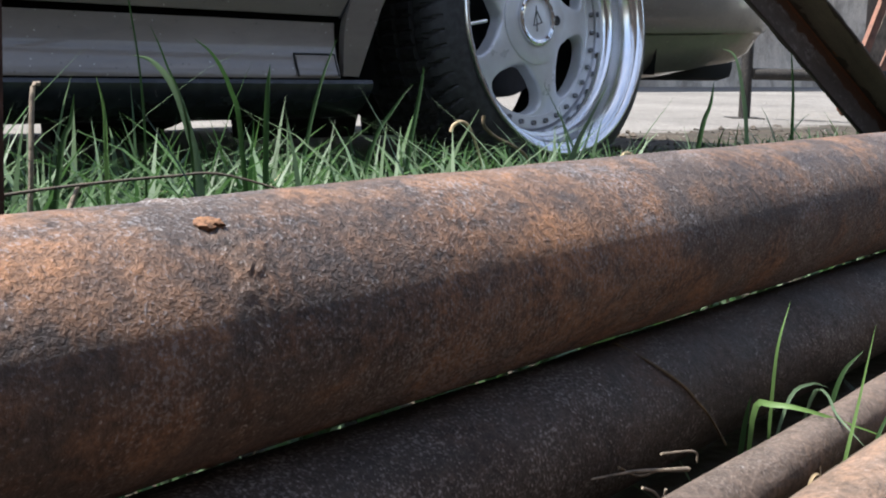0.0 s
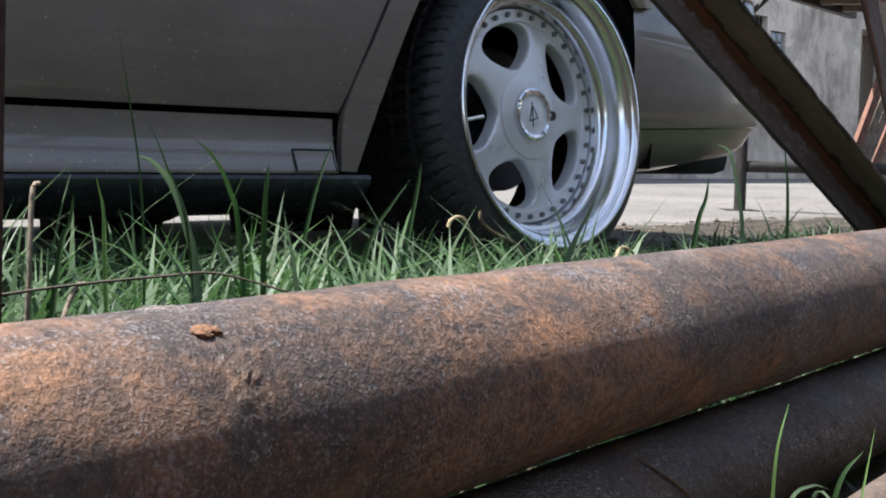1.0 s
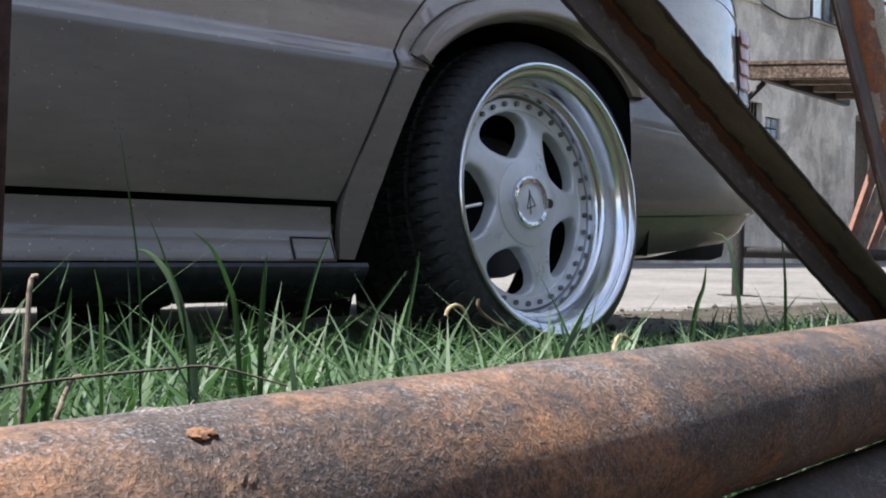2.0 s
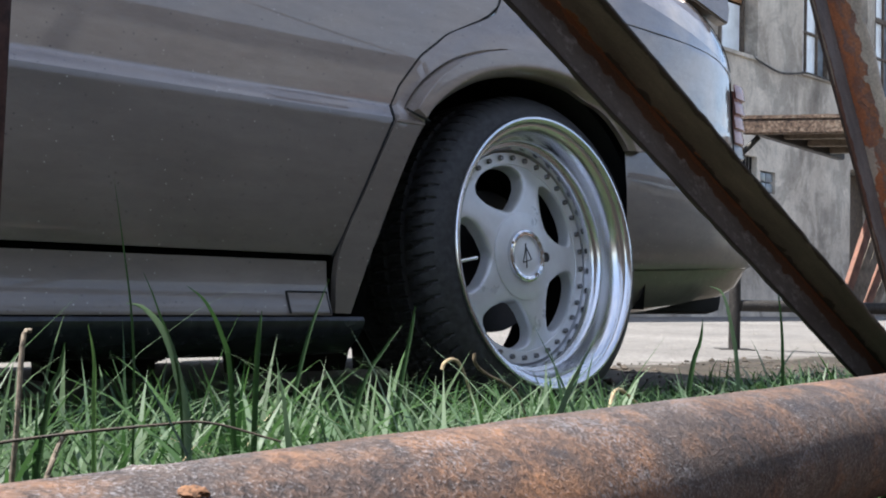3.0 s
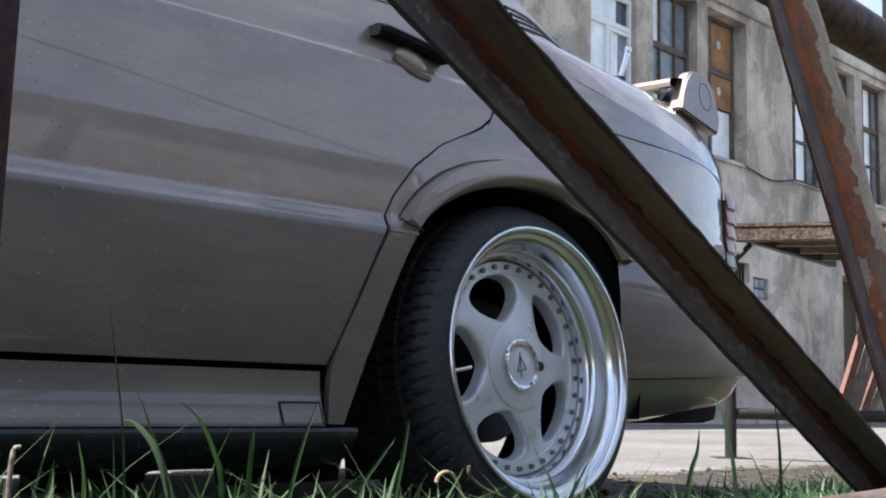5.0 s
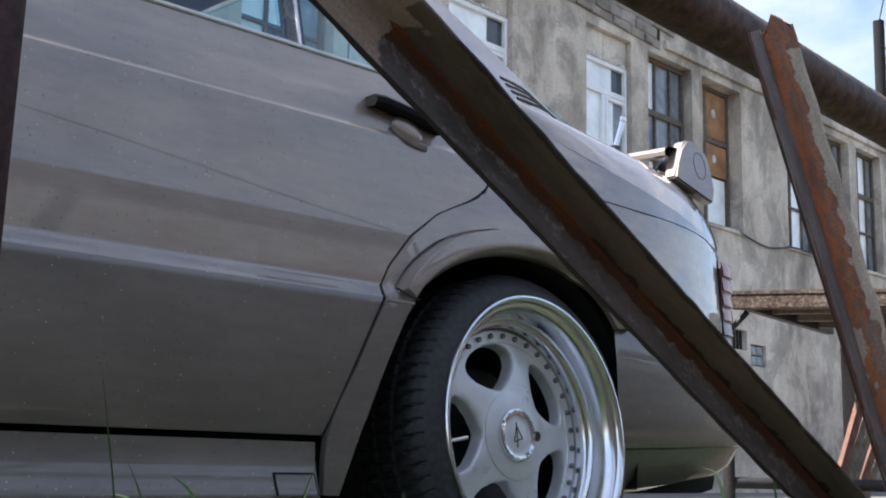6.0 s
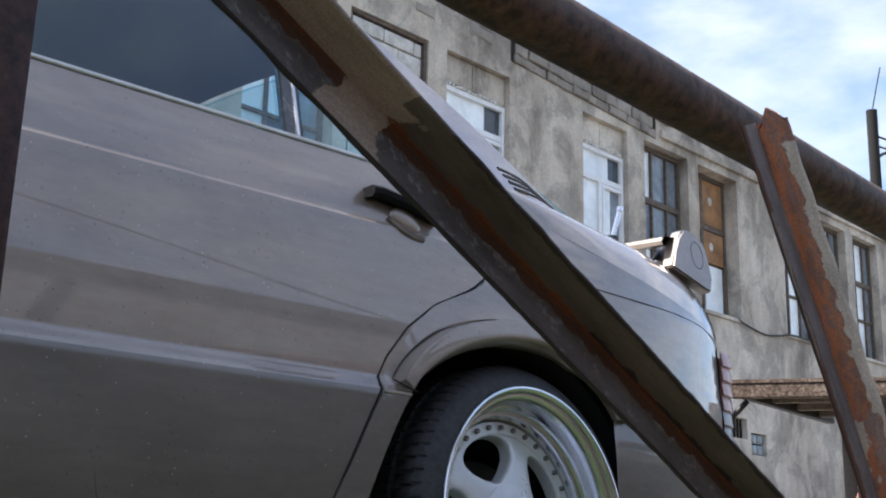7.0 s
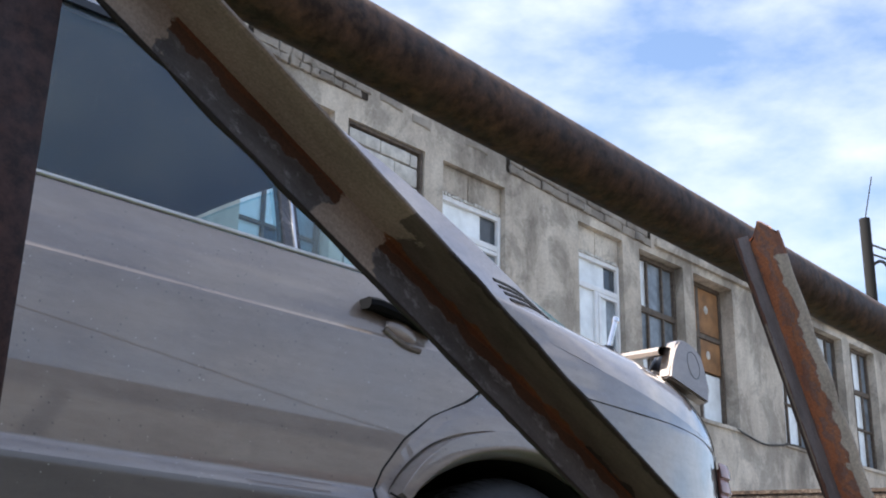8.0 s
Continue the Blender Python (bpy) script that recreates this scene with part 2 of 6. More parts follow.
M["bolt_black"] = plain("bolt_black", (0.012, 0.012, 0.013), 0.4, 0.0)
M["lamp_red"] = plain("lamp_red", (0.46, 0.23, 0.19), 0.2, 0, 0.1, 30)
M["lamp_smoke"] = plain("lamp_smoke", (0.4, 0.18, 0.14), 0.2)
M["cloth"] = plain("cloth", (0.055, 0.07, 0.09), 0.9, 0, 0.05, 8)
M["wire"] = plain("wire", (0.03, 0.027, 0.024), 0.6)
M["bark"] = plain("bark", (0.05, 0.038, 0.028), 0.8, 0, 0.3, 90)
M["straw"] = plain("straw", (0.12, 0.09, 0.055), 0.8, 0, 0.3, 90)
M["twig_grey"] = plain("twig_grey", (0.22, 0.18, 0.14), 0.85, 0, 0.3, 120, 0.3)
M["dry"] = plain("dry", (0.36, 0.28, 0.17), 0.8, 0, 0.2, 60)
M["grit"] = plain("grit", (0.24, 0.225, 0.205), 0.95, 0, 0.3, 70)
M["stone"] = plain("stone", (0.45, 0.43, 0.4), 0.9, 0, 0.2, 50, 0.4)
M["wood_red"] = plain("wood_red", (0.19, 0.09, 0.062), 0.8, 0, 0.2, 25, 0.3)
M["wood_grey"] = plain("wood_grey", (0.2, 0.165, 0.13), 0.85, 0, 0.25, 25, 0.3)
M["pvc"] = plain("pvc", (0.78, 0.79, 0.8), 0.35, 0, 0.05, 8)
M["pane_white"] = plain("pane_white", (0.84, 0.88, 0.9), 0.1, 0, 0.1, 3)
M["pane_dark"] = plain("pane_dark", (0.05, 0.06, 0.07), 0.08, 0, 0.2, 4)
M["pane_grey"] = plain("pane_grey", (0.2, 0.23, 0.26), 0.2, 0, 0.2, 5)
M["board"] = plain("board", (0.28, 0.145, 0.062), 0.75, 0, 0.2, 6, 0.2)
M["frame_old"] = plain("frame_old", (0.11, 0.085, 0.065), 0.75, 0, 0.25, 20, 0.3)
M["block_white"] = plain("block_white", (0.55, 0.53, 0.49), 0.9, 0, 0.15, 10, 0.4)
# For the added wall behind the viewer; kept dark so it bounces little light.
M["dark_wall"] = plain("dark_wall", (0.055, 0.047, 0.04), 0.9, 0, 0.3, 14, 0.3)
M["joint"] = plain("joint", (0.07, 0.058, 0.046), 0.95, 0, 0.3, 14, 0.3)
M["handle_black"] = plain("handle_black", (0.01, 0.01, 0.011), 0.7, 0, 0.1, 40, 0, 0.08)
M["whitewash"] = plain("whitewash", (0.5, 0.47, 0.42), 0.9, 0, 0.25, 8)
M["pole"] = plain("pole", (0.014, 0.0125, 0.0115), 0.9, 0, 0.2, 12)
M["roof_far"] = plain("roof_far", (0.2, 0.15, 0.12), 0.85, 0, 0.2, 5)


def glass(name, tint):
    """Tinted car glass: clear through, mirror-like at a slant with sky blue put into the mirror colour, and a film of
    dust specks.
    """
    n = Nodes(name)
    clear, shine, fres = n.t.nodes.new("ShaderNodeBsdfTransparent"), n.t.nodes.new("ShaderNodeBsdfGlossy"), n.t.nodes.new("ShaderNodeLayerWeight")
    clear.inputs["Color"].default_value = (*tint, 1)
    shine.inputs["Roughness"].default_value = 0.03
    # Blue mirror tint stands in for a reflection of blue sky.
    shine.inputs["Color"].default_value = (0.72, 0.88, 1.0, 1)
    body, film = n.t.nodes.new("ShaderNodeMixShader"), n.t.nodes.new("ShaderNodeMixShader")
    fres.inputs["Blend"].default_value = 0.5
    gloss = n.math("ADD", n.math("MULTIPLY", n.math("POWER", fres.outputs["Facing"], 4.5), 0.92), 0.06)
    n.t.links.new(gloss, body.inputs["Fac"])
    n.t.links.new(clear.outputs[0], body.inputs[1])
    n.t.links.new(shine.outputs[0], body.inputs[2])
    n.put("Base Color", (0.45, 0.45, 0.44)).put("Roughness", 0.9)
    specks = n.ramp(n.voronoi(190), (0.11, 0.5), (0.17, 0.0))
    keep = n.ramp(n.noise(24, 4), (0.46, 0.0), (0.54, 1.0))
    haze = n.math("ADD", n.math("MULTIPLY", specks, keep), n.math("MULTIPLY", n.noise(5, 5, 0.6), 0.05))
    n.t.links.new(haze, film.inputs["Fac"])
    n.t.links.new(body.outputs[0], film.inputs[1])
    n.t.links.new(n.b.outputs[0], film.inputs[2])
    n.t.links.new(film.outputs[0], n.t.nodes["Material Output"].inputs["Surface"])
    return n.m


M["glass"] = glass("glass", (0.72, 0.90, 0.96))


def leaf(name, a, b):
    n = Nodes(name)
    n.put("Base Color", n.mix(n.island(), a, b))
    n.put("Roughness", 0.5).put("Specular IOR Level", 0.4)
    n.put("Subsurface Weight", 0.0)
    tr = n.t.nodes.new("ShaderNodeBsdfTranslucent")
    n.t.links.new(n.mix(n.island(), tuple(1.3 * v for v in a), tuple(1.5 * v for v in b)), tr.inputs["Color"])
    add = n.t.nodes.new("ShaderNodeMixShader")
    add.inputs["Fac"].default_value = 0.34
    n.t.links.new(n.b.outputs[0], add.inputs[1])
    n.t.links.new(tr.outputs[0], add.inputs[2])
    n.t.links.new(add.outputs[0], n.t.nodes["Material Output"].inputs["Surface"])
    return n.m


M["grass"] = leaf("grass", (0.016, 0.046, 0.013), (0.06, 0.122, 0.038))
M["grass_fresh"] = leaf("grass_fresh", (0.11, 0.21, 0.055), (0.19, 0.31, 0.11))
M["grass_pale"] = leaf("grass_pale", (0.08, 0.138, 0.072), (0.17, 0.235, 0.145))


def plaster():
    n = Nodes("plaster")
    big = n.noise(0.45, 6, 0.6, (1, 1, 0.6))
    drip = n.noise(1.3, 7, 0.68, (1.3, 1.3, 0.6))
    fine = n.noise(38, 6, 0.7)
    c = n.ramp(n.mix(0.5, big, drip), (0.38, (0.21, 0.18, 0.146)), (0.5, (0.46, 0.405, 0.338)), (0.62, (0.64, 0.58, 0.495)))
    patch = n.ramp(n.noise(1.9, 8, 0.66, (1, 1, 0.75), 0.5, (3, 8, 1)), (0.44, 0.74), (0.53, 1.12), (0.66, 1.2))
    c = n.mix(1.0, c, patch, "MULTIPLY")
    c = n.mix(n.ramp(n.noise(2.3, 7, 0.7, (1, 1, 1), 1.2), (0.495, 0.0), (0.5, 0.35), (0.505, 0.0)), c, (0.1, 0.09, 0.08))
    n.put("Base Color", n.mix(1.0, c, n.ramp(fine, (0.3, 0.82), (0.7, 1.15)), "MULTIPLY")).put("Roughness", 0.92)
    return n.bump(n.mix(0.5, fine, drip), 0.5, 0.02).m


M["plaster"] = plaster()


def earth():
    """Pale dusty concrete that gives way to dark soil under the grass; behind the car the soil's dark also holds shade.
    """
    n = Nodes("earth")
    fine, mid, big = n.noise(60, 6, 0.7), n.noise(7, 6, 0.6), n.noise(0.6, 4, 0.5)
    grit = n.voronoi(90)
    con = n.ramp(n.mix(0.5, big, mid), (0.35, (0.105, 0.099, 0.092)), (0.65, (0.205, 0.195, 0.182)))
    con = n.mix(1.0, con, n.ramp(n.mix(0.35, fine, grit), (0.28, 0.5), (0.5, 1.0), (0.72, 1.5)), "MULTIPLY")
    soil = n.ramp(mid, (0.35, (0.022, 0.018, 0.013)), (0.7, (0.065, 0.051, 0.035)))
    edge = n.math("ADD", n.axis(1), n.math("MULTIPLY", n.math("SUBTRACT", mid, 0.5), 0.5))
    # Soil runs on behind the car, partly painting in the shadow there.
    edge = n.math("SUBTRACT", edge, n.math("MULTIPLY", n.math("MINIMUM", n.math("MAXIMUM", n.math("SUBTRACT", n.axis(0), 0.2), 0.0), 1.0), 0.75))
    n.put("Base Color", n.mix(n.ramp(edge, (0.16, 0.0), (0.3, 1.0)), soil, con)).put("Roughness", 0.95)
    return n.bump(n.mix(0.5, fine, grit), 0.6, 0.006).m


M["earth"] = earth()


# ---- mesh helpers ----
BASE = {}


def thing(name, at, label, category, group="", kind=""):
    """An empty at a thing's base, which its parts hang from."""
    ob = new(name)
    ob.empty_display_size = 0.05
    ob.location = at
    BASE[ob] = Vector(at)
    return tagged(ob, label, category, group, kind)


def mesh_of(name, bm, material, smooth=35):
    data = bpy.data.meshes.new(name)
    bmesh.ops.recalc_face_normals(bm, faces=bm.faces)
    bm.to_mesh(data)
    bm.free()
    for m in material if isinstance(material, (list, tuple)) else [material]:
        data.materials.append(m)
    if smooth:
        data.shade_smooth()
        data.set_sharp_from_angle(angle=radians(smooth))
    return data


def part(name, bm, material, parent, label="", smooth=35):
    """One mesh, given in world places, under a thing or a part."""
    o = BASE[parent]
    bmesh.ops.translate(bm, verts=bm.verts, vec=-o)
    ob = new(name, mesh_of(name, bm, material, smooth))
    ob.parent = parent
    BASE[ob] = o
    return tagged(ob, label)


def solo(name, bm, material, at, label, category, group="", kind="", smooth=35):
    """A thing that is one single mesh, given in world places."""
    bmesh.ops.translate(bm, verts=bm.verts, vec=-Vector(at))
    ob = new(name, mesh_of(name, bm, material, smooth))
    ob.location = at
    BASE[ob] = Vector(at)
    return tagged(ob, label, category, group, kind)


def box(x0, x1, y0, y1, z0, z1, bevel=0.0, m=None, bm=None):
    bm = bm or bmesh.new()
    got = bmesh.ops.create_cube(bm, size=1.0)["verts"]
    bmesh.ops.scale(bm, verts=got, vec=(x1 - x0, y1 - y0, z1 - z0))
    bmesh.ops.translate(bm, verts=got, vec=((x0 + x1) / 2, (y0 + y1) / 2, (z0 + z1) / 2))
    if bevel:
        edges = list({e for v in got for e in v.link_edges})
        made = bmesh.ops.bevel(bm, geom=edges, offset=bevel, segments=2, affect="EDGES", profile=0.6)
        got = list({v for f in made["faces"] for v in f.verts} | {v for v in got if v.is_valid})
    if m:
        bmesh.ops.transform(bm, matrix=m, verts=got)
    return bm


def sheet(rows, bm=None, closed=False):
    """Faces between rows of points; closed joins each row's end to its start."""
    bm = bm or bmesh.new()
    vs = [[bm.verts.new(p) for p in r] for r in rows]
    n = len(rows[0])
    for a, b in zip(vs, vs[1:]):
        for k in range(n if closed else n - 1):
            j = (k + 1) % n
            bm.faces.new((a[k], a[j], b[j], b[k]))
    return bm


def skin(rows, deep=0.012, way=(0, 1, 0)):
    """A pressed panel: a sheet whose rim is folded inwards."""
    bm = sheet(rows)
    rim = [e for e in bm.edges if e.is_boundary]
    got = bmesh.ops.extrude_edge_only(bm, edges=rim)["geom"]
    bmesh.ops.translate(bm, verts=[g for g in got if isinstance(g, bmesh.types.BMVert)], vec=Vector(way) * deep)
    return bm


def tube(a, b, r, n=32, inner=None, bm=None, rings=1, rough=0.0, seed=0):
    """A round bar or, with inner, a pipe from a to b."""
    a, b = Vector(a), Vector(b)
    d = (b - a).normalized()
    s = d.cross(Vector((0, 0, 1)) if abs(d.z) < 0.9 else Vector((1, 0, 0))).normalized()
    u = s.cross(d)
    rows = []

    def ring(p, rad):
        out = []
        for k in range(n):
            q = s * math.cos(2 * math.pi * k / n) + u * math.sin(2 * math.pi * k / n)
            w = rough * noise.noise(p * 14 + q * 1.3 + Vector((seed, 0, 0))) if rough else 0
            out.append(p + q * (rad + w))
        return out

    for k in range(rings + 1):
        rows.append(ring(a.lerp(b, k / rings), r))
    if inner:
        rows = [ring(a + d * 0.03, inner), ring(a, inner)] + rows + [ring(b, inner), ring(b - d * 0.03, inner)]
    bm = bm or bmesh.new()
    vs = [[bm.verts.new(p) for p in row] for row in rows]
    for x, y in zip(vs, vs[1:]):
        for k in range(n):
            bm.faces.new((x[k], x[(k + 1) % n], y[(k + 1) % n], y[k]))
    bm.faces.new(vs[0])
    bm.faces.new(vs[-1])
    return bm


def sum_tube(points, r, n=8, taper=1.0):
    """A bent round bar through points; it thins towards its end by taper."""
    pts = [Vector(p) for p in points]
    rows = []
    for k, p in enumerate(pts):
        d = (pts[min(k + 1, len(pts) - 1)] - pts[max(k - 1, 0)]).normalized()
        s = d.cross(Vector((0.31, 0.2, 0.93))).normalized()
        u = s.cross(d)
        rr = r * (1 + (taper - 1) * k / (len(pts) - 1))
        rows.append([p + (s * math.cos(2 * math.pi * j / n) + u * math.sin(2 * math.pi * j / n)) * rr for j in range(n)])
    bm = sheet(rows, closed=True)
    bm.verts.ensure_lookup_table()
    bm.faces.new([bm.verts[k] for k in range(n)])
    bm.faces.new([bm.verts[len(bm.verts) - n + k] for k in range(n)])
    return bm


def turned(profile, n=96, m=None, wave=None):
    """A profile of (radius, outward) turned round the wheel's axle, which points along -y."""
    rows = []
    for k in range(n):
        t = 2 * math.pi * k / n
        row = []
        for i, (r, a) in enumerate(profile):
            rr = r + (wave(t, i, a) if wave else 0)
            row.append((rr * math.cos(t), -a, rr * math.sin(t)))
        rows.append(row)
    bm = sheet(rows + [rows[0]])
    bmesh.ops.remove_doubles(bm, verts=bm.verts, dist=1e-6)
    if m:
        bmesh.ops.transform(bm, matrix=m, verts=bm.verts)
    return bm


def along(points, x):
    """Linear interpolation through (x, value) pairs."""
    return float(np.interp(x, [p[0] for p in points], [p[1] for p in points]))


def curve(points, n):
    """n + 1 smooth points through the given ones (Catmull-Rom)."""
    p = [Vector(q) for q in points]
    p = [2 * p[0] - p[1]] + p + [2 * p[-1] - p[-2]]
    out, m = [], len(p) - 3
    for k in range(n + 1):
        s = min(k * m / n, m - 1e-6)
        i, t = int(s), s - int(s)
        a, b, c, d = p[i : i + 4]
        out.append(0.5 * (2 * b + (c - a) * t + (2 * a - 5 * b + 4 * c - d) * t * t + (3 * b - a - 3 * c + d) * t**3))
    return out


# ---- ground ----
def ground():
    bm = bmesh.new()
    xs = [-400, -120, -40, -14, -6] + [-3 + 0.25 * k for k in range(41)] + [9, 14, 22, 40, 120, 400]
    rows = []
    for y in xs:
        row = []
        for x in xs:
            near = max(0.0, 1 - math.hypot(x, y) / 9)
            row.append((x, y, 0.018 * near * (noise.noise(Vector((x * 1.7, y * 1.7, 0))) + 0.25)))
        rows.append(row)
    sheet(rows, bm)
    solo("ground", bm, M["earth"], (0, 0, 0), "pale dusty concrete yard, dark soil under grass and in painted shade behind the car", "ground", kind="structure")


ground()


# ---- the stack of pipes in the foreground ----
AX = Vector((0.989, 0.147, 0)).normalized()
PERP = Vector((-AX.y, AX.x, 0))
FOOT = Vector((-1.648, -1.4245, 0))


def yard_pipe(off, z, r, x0, x1, mat, label, weld=False):
    a, b = FOOT + PERP * off + AX * x0 + Vector((0, 0, z)), FOOT + PERP * off + AX * x1 + Vector((0, 0, z))
    base = (a + b) / 2 - Vector((0, 0, r))
    ob = thing("steel_pipe", base, label, "pipe", "pipes lying in the grass")
    part("barrel", tube(a, b, r, 72, r * 0.9, rings=150, rough=0.0011, seed=off * 9), mat, ob)
    if weld:
        bm = bmesh.new()
        rows = []
        for j in range(-6, 7):
            ring = []
            for k in range(220):
                t = 2 * math.pi * k / 220
                q = PERP * math.cos(t) + Vector((0, 0, 1)) * math.sin(t)
                wob = 0.005 * noise.noise(Vector((math.cos(t) * 4, math.sin(t) * 4, 1))) + 0.002 * noise.noise(Vector((math.cos(t) * 17, math.sin(t) * 17, 4)))
                s = weld + j * 0.0015 + wob
                lump = max(0.0, 1 - (j / 6) ** 2) * (0.0006 + 0.0014 * max(0, noise.noise(Vector((math.cos(t) * 15, math.sin(t) * 15, j * 0.6)))))
                ring.append(FOOT + PERP * off + Vector((0, 0, z)) + AX * s + q * (r - 0.0005 + lump))
            rows.append(ring)
        sheet(rows, bm, closed=True)
        part("weld_seam", bm, M["seam_steel"], ob, "rough raised weld seam round the pipe")
        bm = bmesh.new()
        bmesh.ops.create_icosphere(bm, subdivisions=3, radius=1)
        for v in bm.verts:
            v.co *= 1 + 0.35 * noise.noise(v.co * 2.2)
        turn = Matrix((AX, PERP, (0, 0, 1))).transposed().to_4x4()
        top = FOOT + PERP * (off - r * 0.42) + Vector((0, 0, z + r * 0.9 - 0.0016)) + AX * (weld - 0.004)
        bmesh.ops.transform(bm, matrix=Matrix.Translation(top) @ turn @ Matrix.Diagonal((0.0075, 0.0058, 0.0026, 1)), verts=bm.verts)
        part("weld_blob", bm, M["weld"], ob, "lump of orange rusted weld metal")
    return ob


M["weld"] = rust("weld", (0.07, 0.042, 0.03), (0.15, 0.078, 0.046), (0.22, 0.115, 0.062), 500, 0.8, 60)
yard_pipe(0.310, 0.121, 0.0445, -0.9, 3.2, M["pipe_rust"], "large rusty steel pipe lying across smaller pipes in grass", 0.262)
yard_pipe(0.2856, 0.0447, 0.034, -0.9, 2.6, M["pipe_dark"], "dark brown rusted steel pipe lying on the ground")
yard_pipe(0.208, 0.030, 0.0133, -0.8, 2.2, M["pipe_tan"], "thin tan rusted steel pipe lying in grass")
yard_pipe(0.150, 0.031, 0.0255, -0.8, 2.0, M["pipe_orange"], "orange rusty steel pipe lying on the ground")

# ---- the steel rail with its post and braces ----
RD = Vector((0.996, 0.089, 0)).normalized()
RAIL = Vector((-0.987, -0.756, 0.715))


def angle_bar(ob, a, b, leg, thick, one, other, names, mats, labels, chip=1.0, torn=None):
    """An L-section bar whose corner runs from a to b; each plate keeps its own axes: along, across, through.
    torn: how far the first plate's upper end reaches beyond a, by the share of its width."""
    a, b = Vector(a), Vector(b)
    d, long = (b - a).normalized(), (b - a).length
    above = ob
    for k, (across, through_) in enumerate(((one, other), (other, one))):
        across, through_ = Vector(across).normalized(), Vector(through_).normalized()
        n, rows = 150, []
        start = thick if k else 0.0
        for i in range(n + 1):
            x = long * i / n
            p = Vector((x * 9, k * 7.0, 2.0))
            w = leg + chip * (0.0016 * noise.noise(p * 3) + 0.0035 * min(0, noise.noise(p * 7) + 0.12))
            bow = 0.0008 * noise.noise(p * 0.8)
            front = [(start, bow), (w * 0.25, bow), (w * 0.5, bow), (w * 0.75, bow), (w - 0.002, bow), (w, bow + 0.0012)]
            ring = front + [(y, 2 * bow + thick - q) for y, q in front[::-1]]
            tip = [along(torn, y / leg) if torn and not k and not i else 0.0 for y, q in ring]
            rows.append([(x - e, y, q) for (y, q), e in zip(ring, tip)])
        bm = sheet(rows, closed=True)
        bm.verts.ensure_lookup_table()
        bm.faces.new([bm.verts[j] for j in range(12)])
        bm.faces.new([bm.verts[len(bm.verts) - 12 + j] for j in range(12)])
        plate = new(names[k], mesh_of(names[k], bm, mats[k], 25))
        plate.parent = above
        turn = Matrix((d, across, through_)).transposed().to_4x4()
        turn.translation = a - BASE[ob]
        plate.matrix_local = turn if above is ob else first.inverted() @ turn
        first = turn
        tagged(plate, labels[k])
        above = plate


def railing():
    ob = thing("pipe_railing", (-1.402, -0.79, 0), "rusty brown pipe rail on a dark post with angle-iron braces", "railing")
    part("rail", tube(RAIL - RD * 1.6, RAIL + RD * 5.0, 0.0302, 48, 0.026, rings=120, rough=0.0006), M["rail_rust"], ob, "dark brown rusted pipe rail")
    x = -1.402
    bm = box(x - 0.035, x + 0.035, -0.815, -0.745, -0.1, 0.688, 0.004)
    for v in bm.verts:
        v.co.x += 0.02 * (v.co.z - 0.25)
    part("post", bm, M["post_paint"], ob, "dark red-brown painted square post")
    far = RAIL + RD * 4.6
    part("post", box(far.x - 0.035, far.x + 0.035, far.y - 0.035, far.y + 0.035, -0.1, 0.688, 0.004), M["post_paint"], ob)
    angle_bar(ob, (-1.4496, -0.8187, 0.7218), (0.0418, -0.7689, -0.0502), 0.0415, 0.0045, (-0.457, -0.049, -0.888), (0.041, -0.999, 0.017), ("diagonal_brace", "flange"), (M["strut_side"], M["strut_top"]),
              ("dark grey diagonal angle iron streaked with rust", "brown painted flange with flaking edge"))
    angle_bar(ob, (-0.5215, -0.7605, 0.7), (-0.222, -0.814, 0.0), 0.0385, 0.004, (0.041, -0.994, 0.094), (-0.917, -0.077, -0.386), ("upright_brace", "flange"), (M["brace_red"], M["brace_side"]),
              ("orange-red rusted angle iron with flaking beige paint", "dark grey worn flange"), 1.0, [(0, -0.012), (0.25, -0.002), (0.5, 0.012), (0.62, 0.015), (0.8, -0.002), (1, -0.012)])
    return ob


railing()


# ---- the car ----
MID = 0.87          # the car's middle line; its near side is at y = 0
AXLE = -2.665       # the front axle
CAR = thing("car", (-1.3, MID, 0), "lowered taupe-grey metallic saloon car with body kit and rear wing", "car")
PROFILE = [(0.10, 0.06), (0.15, 0.035), (0.19, 0.018), (0.27, 0.014), (0.30, 0.010), (0.38, 0.008), (0.47, 0.010), (0.490, 0.010), (0.494, 0.012),
           (0.516, 0.0342)] + [(0.521 + 0.0249 * k, 0.0345 + 0.00124 * k + 0.000025 * k * k) for k in range(11)] + [(0.7765, 0.0535), (0.785, 0.0555), (0.83, 0.066), (0.885, 0.085), (0.95, 0.13)]


def tail(x):
    """How far the side draws in towards the tail and the nose."""
    t, n = max(0.0, (x - 0.22) / 0.72), max(0.0, (-2.55 - x) / 0.95)
    return 0.175 * t**2.3 + 0.2 * n**2.2


def side(x, z):
    drop = 0.03 * max(0.0, min(1.0, x / 0.93))
    return along(PROFILE, z + drop if z > 0.6 else z) + tail(x)


